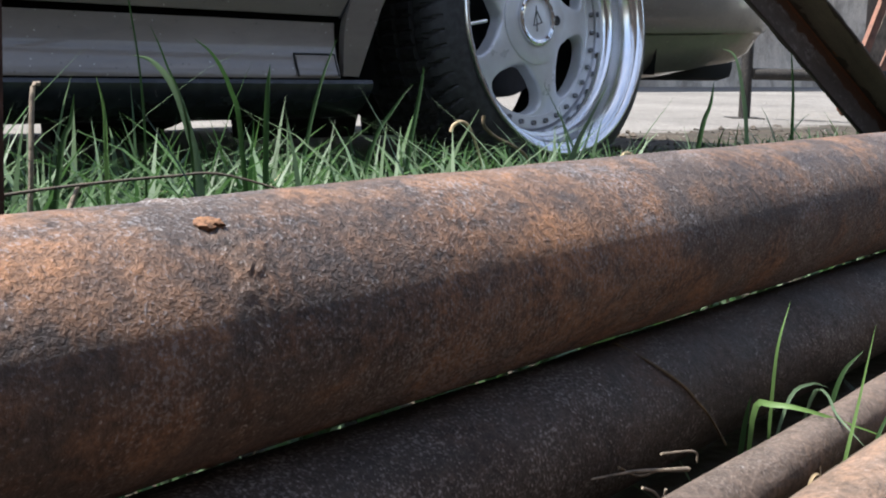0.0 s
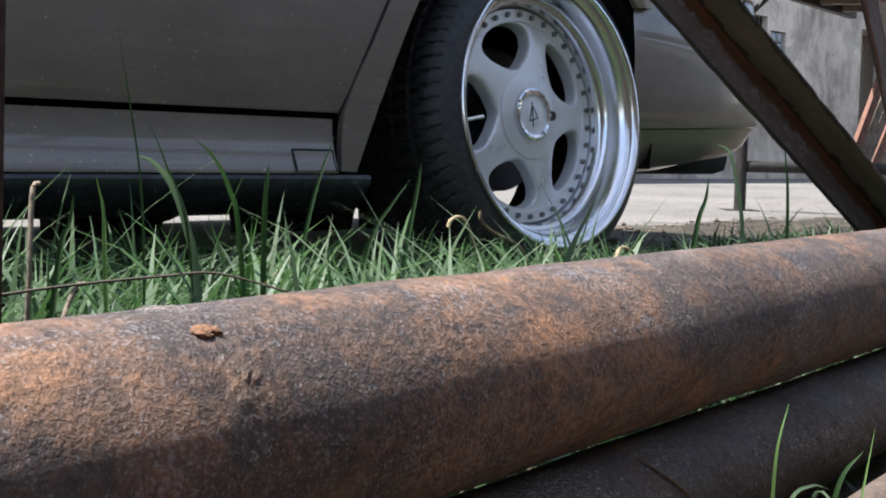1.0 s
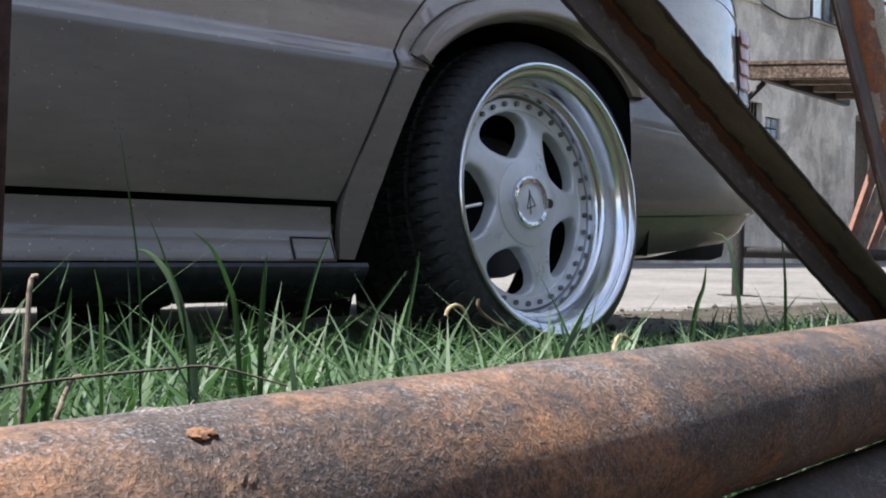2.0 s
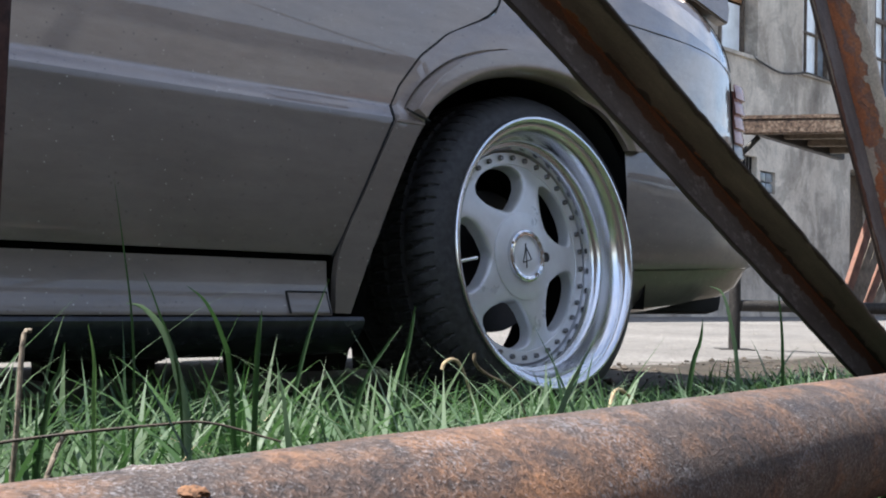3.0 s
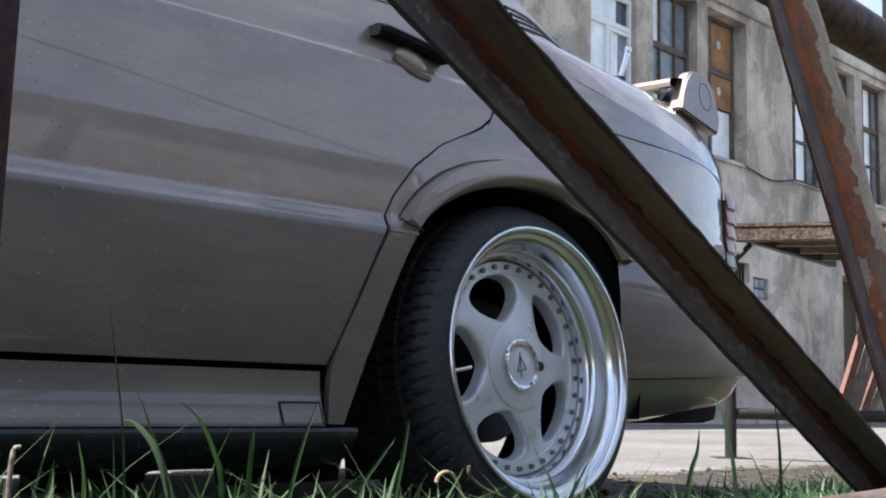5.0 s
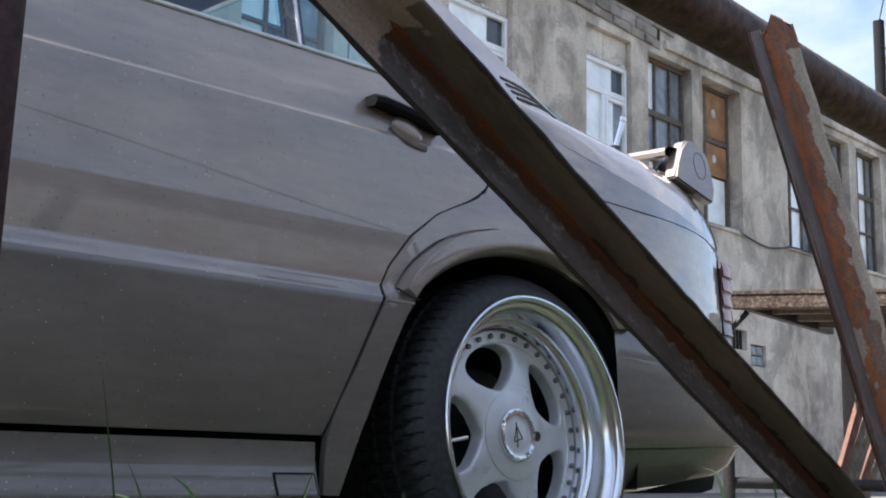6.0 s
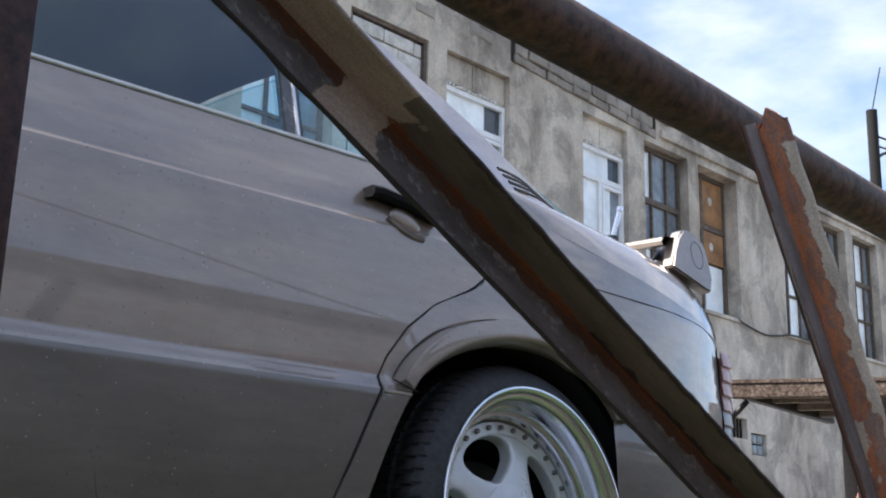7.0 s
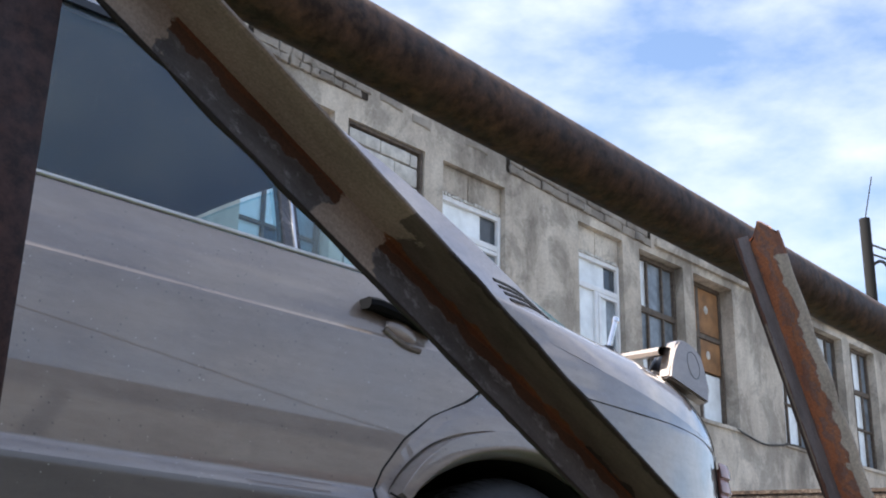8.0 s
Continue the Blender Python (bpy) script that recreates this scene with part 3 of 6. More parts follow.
def both(name, rows, mat, label="", deep=0.012, way=(0, 1, 0), parent=None, smooth=28):
    """The same panel on both flanks."""
    def made(r, w):
        bm = skin(r, deep, w)
        for f in bm.faces:
            f.material_index = 1 if isinstance(mat, list) and f.calc_center_median().z < 0.4945 else 0
        return bm

    near = part(name, made(rows, way), mat, parent or CAR, label, smooth)
    far = [[(p[0], 2 * MID - p[1], p[2]) for p in r] for r in rows]
    part(name, made(far, (way[0], -way[1], way[2])), mat, parent or CAR, label, smooth)
    return near


SHUT = [(0.27, -0.476), (0.28, -0.470), (0.395, -0.412), (0.50, -0.356), (0.55, -0.329), (0.606, -0.280), (0.652, -0.217), (0.695, -0.123), (0.72, -0.092), (0.80, -0.058), (0.885, -0.046), (0.95, -0.04)]
ZS = [0.274, 0.30, 0.34, 0.38, 0.42, 0.46, 0.48, 0.489, 0.493, 0.495, 0.502, 0.509, 0.5155, 0.5165, 0.5195, 0.524, 0.55, 0.575, 0.60, 0.63, 0.66, 0.685, 0.705, 0.72, 0.735, 0.75, 0.762, 0.7695, 0.771, 0.776, 0.778, 0.785, 0.80, 0.82, 0.845, 0.87, 0.884]


def flank(x0, x1, n=30):
    rows = []
    for z in ZS:
        a, b = x0(z), x1(z)
        rows.append([(a + (b - a) * k / n, side(a + (b - a) * k / n, z), z) for k in range(n + 1)])
    return rows


low = [k for k, z in enumerate(ZS) if z <= 0.4945][-1]


def door(name, rows):
    """The painted door above the ledge and the darker cladding below it."""
    both(name, rows[low:], M["paint"], "taupe-grey dusty car door")
    both("door_cladding", rows[: low + 1], M["cladding"], "darker taupe door cladding")


door("rear_door", flank(lambda z: -1.285, lambda z: along(SHUT, z)))
door("front_door", flank(lambda z: -2.20 + 0.1 * max(0, z - 0.5), lambda z: -1.291))

# The quarter panel, lofted from the wheel opening to its outer edge.
LOFT = [((-0.437, 0.186), (-0.472, 0.187)), ((-0.397, 0.28), (-0.464, 0.28)), ((-0.347, 0.395), (-0.406, 0.395)), ((-0.292, 0.492), (-0.351, 0.50)),
        ((-0.25, 0.531), (-0.324, 0.55)), ((-0.20, 0.560), (-0.275, 0.606)), ((-0.15, 0.580), (-0.212, 0.652)), ((-0.09, 0.594), (-0.118, 0.695)),
        ((-0.05, 0.599), (-0.087, 0.72)), ((-0.01, 0.601), (-0.053, 0.80)), ((0.02, 0.600), (-0.041, 0.885)), ((0.05, 0.597), (0.12, 0.86)),
        ((0.08, 0.59), (0.30, 0.825)), ((0.11, 0.577), (0.50, 0.795)), ((0.146, 0.565), (0.70, 0.772)), ((0.180, 0.548), (0.84, 0.757)),
        ((0.209, 0.527), (0.884, 0.744)), ((0.222, 0.515), (0.850, 0.70)), ((0.231, 0.506), (0.846, 0.60)), ((0.238, 0.497), (0.846, 0.512))]
FLARE = [(0.0, 0.022), (0.002, 0.013), (0.005, 0.0085), (0.0125, -0.0008), (0.0145, -0.0020), (0.017, -0.0021), (0.022, -0.0018), (0.030, -0.0012), (0.036, -0.0006), (0.0425, 0.0001), (0.0445, 0.0002), (0.0458, 0.0006), (0.0466, 0.012), (0.0468, 0.014), (0.047, 0.05), (0.0500, 0.05), (0.0505, 0.036), (0.075, 0.038), (0.12, 0.045), (0.3, 0.2)]
STEPS = [0, 0.002, 0.005, 0.009, 0.0125, 0.0145, 0.017, 0.022, 0.030, 0.036, 0.0425, 0.0445, 0.0458, 0.0466, 0.0471, 0.0499, 0.0506, 0.075]


def wing_rows(pairs, put, n=220, more=20):
    inner = curve([(a[0], 0, a[1]) for a, b in pairs], n)
    outer = curve([(b[0], 0, b[1]) for a, b in pairs], n)
    rows = [[] for _ in range(len(STEPS) + more)]
    for i, (p, q) in enumerate(zip(inner, outer)):
        gap = (q - p).length
        s = min(1.0, gap / 0.09)
        run = (inner[min(i + 1, n)] - inner[max(i - 1, 0)]).normalized()
        straight, square = (q - p) / gap, Vector((-run.z, 0, run.x))
        hold = max(0.0, 1 - i / 20, (i - n + 26) / 26)
        way = square.lerp(straight, min(1.0, hold)).normalized()
        ds = [d * s for d in STEPS] + [STEPS[-1] * s + (gap - STEPS[-1] * s) * (k + 1) / more for k in range(more)]
        last = p + way * ds[len(STEPS) - 1]
        for j, (row, d) in enumerate(zip(rows, ds)):
            w = p + way * d if j < len(STEPS) else last.lerp(q, (j - len(STEPS) + 1) / more)
            y = side(w.x, w.z)
            if p.z > 0.4925 or (i > n // 2):
                f = along(FLARE, d / s)
                if d / s < 0.0125:
                    f = min(f, 0.022 - 0.016 * min(1.0, max(0.0, i / n - 0.55) / 0.2))
                y = min(y, f + tail(w.x)) if w.x < 0.35 else y
                if 0.0468 < d / s < 0.0502 and w.x < 0.35:
                    y = 0.048 + tail(w.x)
            elif w.z < 0.4945:
                y = min(y, along([(0, 0.012), (0.006, 0.004), (0.05, 0.006)], d))
            else:
                y = along([(0.491, 0.0036), (0.512, 0.031)], w.z)
            row.append(put(w.x, y, w.z))
    return rows


both("quarter_panel", wing_rows(LOFT, lambda x, y, z: (x, y, z)), [M["paint"], M["cladding"]], "taupe-grey rear quarter panel with flared wheel arch", smooth=30)
both("front_wing", wing_rows(LOFT, lambda x, y, z: (AXLE - (x if x < 0.2 else 0.2 + (x - 0.2) * 0.86), y, z)), M["paint"], "taupe-grey front wing with flared arch", smooth=42)

rows = [[(a + (-0.298 - a) * k / 6, y + tail(a), z) for k in range(7)] for z, y, a in ((0.484, 0.008, -0.358), (0.4875, 0.0034, -0.356), (0.491, 0.0036, -0.354), (0.498, 0.013, -0.349), (0.505, 0.022, -0.346), (0.512, 0.031, -0.342))]
both("cladding_ledge", rows, M["paint"], "narrow sloping ledge before the wheel arch", 0.006)

# A black bar draws the shade in the gap.
part("flare_gap", sum_tube(curve([(-0.2885, 0.004, 0.4955), (-0.303, -0.001, 0.4965), (-0.320, 0.001, 0.502), (-0.335, 0.007, 0.5095)], 12), 0.0017, 8), M["inner"], CAR, "dark gap under the flare")

# Sills.
rows = [[(x, side(x, z) + o, z) for x in (-2.19, -1.6, -1.0, -0.8, -0.6, -0.5, -0.44, -0.420)] for z, o in ((0.121, 0.03), (0.125, 0.006), (0.132, -0.010), (0.145, -0.0205), (0.158, -0.0262), (0.168, -0.0278), (0.176, -0.0265), (0.1815, -0.022))]
both("sill_strip", rows, M["plastic"], "black plastic lower sill strip")
BULGE = [(0.18, -0.0255), (0.19, -0.0205), (0.197, -0.0168), (0.205, -0.0132), (0.215, -0.0092), (0.225, -0.006), (0.235, -0.0037), (0.245, -0.002), (0.258, -0.0006), (0.27, 0.0)]
rows = [[(x, side(x, z) + along(BULGE, z), z) for x in (-2.19, -1.6, -1.0, -0.8, -0.6, -0.484)] for z in (0.184, 0.19, 0.197, 0.205, 0.215, 0.225, 0.235, 0.245, 0.258, 0.264)]
both("sill", rows, M["cladding"], "taupe sill panel")
both("jack_cover", [[(x, side(x, z) + along(BULGE, z) - 0.002, z) for x in (-0.560, -0.52, -0.490)] for z in (0.1865, 0.19, 0.20, 0.208, 0.216)], M["cladding"], "small taupe jacking point cover", 0.004)
# Black bars on the surface draw the shaded gap round the cover.
for a, b in (((-0.562, 0.187), (-0.562, 0.218)), ((-0.562, 0.218), (-0.488, 0.218)), ((-0.488, 0.218), (-0.488, 0.187))):
    part("cover_gap", sum_tube([(a[0] + (b[0] - a[0]) * k / 4, side(a[0], 0.2) + along(BULGE, a[1] + (b[1] - a[1]) * k / 4) - 0.001, a[1] + (b[1] - a[1]) * k / 4) for k in range(5)], 0.0016, 6), M["inner"], CAR, "thin dark gap")
seal = [Vector((along(SHUT, z) + 0.0025, side(along(SHUT, z), z) + 0.003, z)) for z in np.linspace(0.272, 0.884, 110)]
for flip in (False, True):
    part("door_seal", sum_tube([(p.x, 2 * MID - p.y if flip else p.y, p.z) for p in seal], 0.0038, 8), M["inner"], CAR, "black rubber door seal")

# Bumpers.
def bumper_rows(put):
    rows = []
    for z, inset in ((0.178, 0.10), (0.19, 0.05), (0.215, 0.03), (0.268, 0.012), (0.272, 0.004), (0.285, 0.0), (0.35, -0.002), (0.42, 0.0), (0.49, 0.006), (0.506, 0.012)):
        path = [(0.245 if z > 0.23 else 0.245 - 0.03 * (0.23 - z) / 0.05, 0.008), (0.34, 0.010), (0.48, 0.019), (0.62, 0.038), (0.74, 0.066), (0.84, 0.106), (0.905, 0.155), (0.955, 0.26), (0.985, 0.47), (1.0, MID)]
        row = []
        for x, y in path:
            row.append((x - inset * 0.8 * (x > 0.5), y + inset, z + max(0, min(1, (x - 0.25) / 0.65)) * 0.045 * max(0.0, (0.36 - z) / 0.18)))
        row = curve(row, 36)
        row += [Vector((p.x, 2 * MID - p.y, p.z)) for p in row[-2::-1]]
        rows.append([put(p) for p in row])
    return rows


part("rear_bumper", skin(bumper_rows(lambda p: p), 0.02, (-0.4, 0, 0.2)), M["cladding"], CAR, "deep taupe rear bumper skirt")
part("front_bumper", skin(bumper_rows(lambda p: (AXLE - p.x * 0.88, p.y, p.z)), 0.02, (0.4, 0, 0.2)), M["cladding"], CAR, "deep taupe front bumper skirt")

# Tail end: lamps, boot, shoulder.
DECK = [(-0.041, 0.885), (0.12, 0.86), (0.30, 0.825), (0.50, 0.795), (0.70, 0.772), (0.84, 0.757), (0.893, 0.747)]
LID = [(-0.02, 0.914, 0.118), (0.10, 0.930, 0.158), (0.24, 0.946, 0.203), (0.36, 0.957, 0.237), (0.56, 0.949, 0.25), (0.72, 0.928, 0.262), (0.83, 0.882, 0.272), (0.91, 0.80, 0.295)]
low_edge = curve([(x, side(x, z), z) for x, z in DECK], 40)
top_edge = curve([(x, y, z) for x, z, y in LID], 40)
rows = []
for k in range(9):
    s = k / 8
    rows.append([p.lerp(q, s) + Vector((0, -0.018, 0.022)) * math.sin(math.pi * s) for p, q in zip(low_edge, top_edge)])
both("rear_shoulder", rows, M["paint"], "taupe-grey shoulder beside the boot lid", 0.008)
seam = curve([(x, side(x, z) - 0.0004, z) for x, z in ((-0.03, 0.762), (0.205, 0.755), (0.321, 0.753), (0.427, 0.753), (0.569, 0.756), (0.729, 0.757), (0.86, 0.745))], 40)
lid_line = []
for k in range(17):
    low_p, high_p, share = low_edge[26 + k * 14 // 16], top_edge[26 + k * 14 // 16], 0.62 - 0.52 * (k / 16) ** 0.8
    lid_line.append(low_p.lerp(high_p, share) + Vector((0, -0.018, 0.022)) * math.sin(math.pi * share) + Vector((0, -0.0014, 0.0018)))
# Solid black lines on the paint stand for the shade in the panel gaps.
for flip in (False, True):
    for name, line in (("panel_seam", seam), ("boot_seam", lid_line)):
        pts = [Vector((p.x, 2 * MID - p.y, p.z)) for p in line] if flip else line
        part(name, sum_tube(pts, 0.0011, 6), M["inner"], CAR, "thin dark panel gap")

rows = []
for x, z in ((0.405, 0.957), (0.44, 0.960), (0.56, 0.955), (0.70, 0.940), (0.80, 0.915), (0.87, 0.88), (0.93, 0.82), (0.955, 0.76), (0.962, 0.66), (0.96, 0.53)):
    edge = 0.245 + 0.05 * max(0, (x - 0.5) / 0.45)
    rows.append([(x - 0.02 * abs(t) ** 3, MID + (MID - edge) * t, z - 0.022 * abs(t) ** 2.5) for t in [k / 12 - 1 for k in range(25)]])
part("boot_lid", skin(rows, 0.01, (0, 0, -1)), M["paint"], CAR, "taupe-grey boot lid")


def tail_lamp(flip):
    f = (lambda y: 2 * MID - y) if flip else (lambda y: y)
    bm = bmesh.new()
    path = [(0.844, 0.164), (0.865, 0.167), (0.889, 0.173), (0.911, 0.182), (0.925, 0.199), (0.936, 0.256), (0.942, 0.36), (0.946, 0.52)]
    sheet([[(x, f(y), z) for x, y in path] for z in (0.512, 0.722)], bm)
    ob = part("tail_lamp", bm, M["lamp_smoke"], CAR, "ribbed faded red tail lamp")
    for k in range(6):
        z0 = 0.513 + k * 0.0348
        bm = sheet([[(x + o * 0.4, f(y - o * 0.9), z) for x, y in path] for z, o in ((z0, 0.0005), (z0 + 0.002, 0.007), (z0 + 0.016, 0.005), (z0 + 0.031, 0.002), (z0 + 0.0335, 0.0003))])
        part("lens_rib" if k > 1 else "lamp_base", bm, M["lamp_red" if k > 1 else "cladding"], ob, "faded red lens rib" if k > 1 else "taupe strip under the lens")
    edge = [(0.8445, f(side(0.8445, z) - 0.0005), z) for z in (0.515, 0.56, 0.61, 0.66, 0.70, 0.725)]
    part("gasket", sum_tube(edge, 0.0022, 8), M["inner"], ob, "black lamp gasket")


tail_lamp(False)
tail_lamp(True)

# The rear wing: blade, feet and end plates.
def rear_wing():
    bm = bmesh.new()
    sec = [(0.712, 0.966), (0.708, 0.975), (0.712, 0.984), (0.725, 0.989), (0.76, 0.993), (0.795, 1.0), (0.79, 0.99), (0.755, 0.977), (0.73, 0.966)]
    sheet([[(x, y, z + 0.01 * (1 - ((y - MID) / 0.66) ** 2)) for x, z in sec] for y in np.linspace(0.225, 2 * MID - 0.225, 15)], bm, closed=True)
    wing = part("rear_wing", bm, M["paint"], CAR, "raised taupe rear wing with curved end plates")
    for f in (lambda y: y, lambda y: 2 * MID - y):
        out = [(0.711, 0.909), (0.733, 0.946), (0.756, 0.984), (0.768, 1.004), (0.782, 1.014), (0.801, 1.018), (0.822, 1.016), (0.841, 1.009), (0.857, 0.998), (0.868, 0.980), (0.874, 0.948), (0.871, 0.905), (0.862, 0.867)]
        a, b = [(x, f(0.202 + 0.15 * (z - 0.945)), z) for x, z in out], [(x, f(0.237 + 0.15 * (z - 0.945)), z) for x, z in out]
        bm = bmesh.new()
        rim_a = [bm.verts.new(p) for p in a]
        rim_b = [bm.verts.new(p) for p in b]
        bm.faces.new(rim_a)
        bm.faces.new(rim_b)
        for k in range(len(a)):
            j = (k + 1) % len(a)
            bm.faces.new((rim_a[k], rim_a[j], rim_b[j], rim_b[k]))
        bmesh.ops.bevel(bm, geom=list(bm.edges), offset=0.005, segments=2, affect="EDGES")
        part("end_plate", bm, M["paint"], wing)
        ring = [(0.823 + 0.024 * math.cos(t), f(0.2025 + 0.15 * (0.012 + 0.034 * math.sin(t))), 0.957 + 0.034 * math.sin(t)) for t in np.linspace(0, 2 * math.pi, 29)]
        part("oval_emblem", sum_tube(ring, 0.0013, 6), M["disc_iron"], wing, "thin oval ring emblem")
        bm = box(0.70, 0.84, min(f(0.235), f(0.29)), max(f(0.235), f(0.29)), 0.865, 0.93, 0.006)
        part("wing_foot", bm, M["cladding"], wing)
        part("wing_stay", tube((0.772, f(0.30), 0.915), (0.826, f(0.30), 0.984), 0.018, 16), M["plastic"], wing)


rear_wing()

# The aerial on the rear shoulder.
bm = tube((0.560, 0.262, 0.928), (0.566, 0.262, 0.962), 0.015, 20)
aerial = part("aerial", bm, M["plastic"], CAR, "short chrome aerial with black base")
part("aerial_mast", tube((0.566, 0.262, 0.96), (0.590, 0.258, 1.030), 0.0065, 16), M["chrome"], aerial)
part("aerial_tip", tube((0.589, 0.258, 1.027), (0.592, 0.258, 1.037), 0.0085, 16), M["chrome"], aerial)

# Greenhouse.
def pane_y(z):
    return 0.093 + 0.46 * (z - 0.89)


def pillar(name, bottom, top, mat, label="", lift=0.0):
    """A strip between two sloping lines on the side of the cabin: each is (x0, x1) at its height."""
    rows = []
    for k in range(9):
        s = k / 8
        z = bottom[2] + (top[2] - bottom[2]) * s
        x0, x1 = bottom[0] + (top[0] - bottom[0]) * s, bottom[1] + (top[1] - bottom[1]) * s
        rows.append([(x0 + (x1 - x0) * j / 6, pane_y(z) - lift, z) for j in range(7)])
    return both(name, rows, mat, label, 0.02)


rows = []
foot = curve([(-0.235, 0.090, 0.892), (-0.02, 0.116, 0.916), (0.10, 0.156, 0.932), (0.24, 0.201, 0.948), (0.36, 0.236, 0.959)], 12)
head = curve([(-0.53, pane_y(1.262) - 0.006, 1.262), (-0.46, 0.268, 1.274), (-0.40, 0.284, 1.285), (-0.33, 0.305, 1.296)], 12)
for k in range(17):
    s = k / 16
    rows.append([p.lerp(q, s) + Vector((0.012, -0.006, 0.012)) * math.sin(math.pi * s) * (j / 12) for j, (p, q) in enumerate(zip(foot, head))])
both("rear_pillar", rows, M["paint"], "taupe-grey rear roof pillar", 0.015)
both("pillar_base", [[(-0.235 + 0.195 * k / 6, side(-0.2, 0.885) - 0.001, 0.887) for k in range(7)], [(-0.235 + 0.215 * k / 6, 0.091 + 0.026 * k / 6, 0.8915 + 0.0225 * k / 6) for k in range(7)]], M["paint"], "", 0.01)
# Raised black strips stand for the shade inside the louvre slots.
for k in range(4):
    q = Vector((0.288, 0.208, 0.958)) + Vector((-0.016, 0.004, 0.010)) * k
    p = Vector((0.105, 0.150, 0.946)) + Vector((-0.010, 0.006, 0.013)) * k
    up, out = Vector((-0.005, 0.002, 0.006)), Vector((0.0, -0.006, 0.001))
    rows = [[a.lerp(b, j / 4) + out * (1 + 1.2 * math.sin(math.pi * j / 4)) for j in range(5)] for a, b in ((p, q), (p + up, q + up * 0.6))]
    both("pillar_louvre", rows, M["inner"], "dark air louvre slot", 0.004)

TOP = 1.275
pillar("quarter_light", (-0.476, -0.235, 0.897), (-0.423, -0.420, 1.168), M["glass"], "small fixed quarter window")
pillar("rear_side_window", (-1.265, -0.505, 0.897), (-1.20, -0.44, TOP), M["glass"], "dark tinted rear side window with dust")
pillar("front_side_window", (-2.12, -1.315, 0.897), (-1.62, -1.25, TOP), M["glass"], "dark tinted front side window")
pillar("window_bar", (-0.505, -0.474, 0.892), (-0.452, -0.421, 1.172), M["plastic"], "black window divider with bright edge", 0.006)
pillar("window_bar_edge", (-0.488, -0.483, 0.893), (-0.435, -0.430, 1.17), M["chrome"], "", 0.009)
pillar("centre_pillar", (-1.317, -1.263, 0.892), (-1.252, -1.198, TOP), M["plastic"], "black centre pillar", 0.006)
pillar("front_pillar", (-2.20, -2.11, 0.89), (-1.68, -1.61, TOP), M["paint"], "", 0.006)
both("belt_trim", [[(x, side(x, 0.885) - o, z) for x in np.linspace(-2.15, -0.22, 20)] for z, o in ((0.886, 0.001), (0.888, 0.003), (0.892, 0.003), (0.895, -0.006))], M["silver"], "thin bright belt trim", 0.004)
both("roof_rail", [[(x, pane_y(z) - o, z) for x in np.linspace(-1.70, -0.50, 14)] for z, o in ((TOP - 0.004, 0.006), (TOP + 0.01, 0.012), (TOP + 0.024, 0.004))], M["plastic"], "black roof gutter trim", 0.01)

rows = []
for x in np.linspace(-1.72, -0.142, 20):
    e = 0.285
    fall = 0.012 * max(0, (x + 0.9) / 0.58) ** 2 + 0.02 * max(0, (-1.3 - x) / 0.4) ** 2 + 0.36 * max(0, x + 0.36) ** 1.15
    rows.append([(x, MID + (MID - e) * t, 1.288 + 0.075 * (1 - abs(t) ** 2.4) - fall) for t in [k / 12 - 1 for k in range(25)]])
part("roof", skin(rows, 0.02, (0, 0, -1)), M["paint"], CAR, "taupe-grey car roof")
part("headliner", sheet([[(x, y, z - 0.022) for x, y, z in r] for r in rows]), M["cloth"], CAR, "dark cloth headliner")


def screen(name, top, bottom, edge_top, edge_bottom, mat, label):
    rows = []
    for k in range(9):
        s = k / 8
        p = Vector(top).lerp(Vector(bottom), s)
        e = edge_top + (edge_bottom - edge_top) * s
        bow = 0.05 * (1 - s) + 0.0
        rows.append([(p.x, MID + (MID - e) * t, p.z + bow * (1 - t * t) * 0.9) for t in [j / 8 - 1 for j in range(17)]])
    part(name, skin(rows, 0.006, (0, 0, -1)), mat, CAR, label)


screen("rear_screen", (-0.138, 0, 1.206), (0.395, 0, 0.962), 0.312, 0.235, M["glass"], "sloping dark rear window")
screen("windscreen", (-1.735, 0, 1.275), (-2.22, 0, 0.93), 0.30, 0.16, M["glass"], "sloping windscreen")
rows = []
for x, z in ((-2.2, 0.93), (-2.5, 0.905), (-2.9, 0.865), (-3.25, 0.80), (-3.4, 0.74), (-3.43, 0.52)):
    e = 0.10 + 0.1 * max(0, (-2.6 - x) / 0.8)
    rows.append([(x, MID + (MID - e) * t, z - 0.03 * abs(t) ** 3) for t in [k / 10 - 1 for k in range(21)]])
part("bonnet", skin(rows, 0.012, (0, 0, -1)), M["paint"], CAR, "taupe-grey bonnet")

# Cabin, floor and wheel housings: dark inside, deep shade included in the near-black colour.
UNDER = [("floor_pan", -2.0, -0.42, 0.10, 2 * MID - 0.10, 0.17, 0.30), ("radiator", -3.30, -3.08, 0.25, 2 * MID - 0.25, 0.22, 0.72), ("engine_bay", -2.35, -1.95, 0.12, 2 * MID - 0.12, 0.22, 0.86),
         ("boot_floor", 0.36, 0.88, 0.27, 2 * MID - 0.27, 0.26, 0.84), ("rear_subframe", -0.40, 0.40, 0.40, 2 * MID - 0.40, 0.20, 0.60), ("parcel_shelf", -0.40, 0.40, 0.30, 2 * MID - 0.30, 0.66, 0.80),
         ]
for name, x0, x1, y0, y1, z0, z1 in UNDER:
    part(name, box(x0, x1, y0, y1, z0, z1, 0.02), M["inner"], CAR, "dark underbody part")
# Flat black cut-out, added to block the view of bright ground beyond.
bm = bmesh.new()
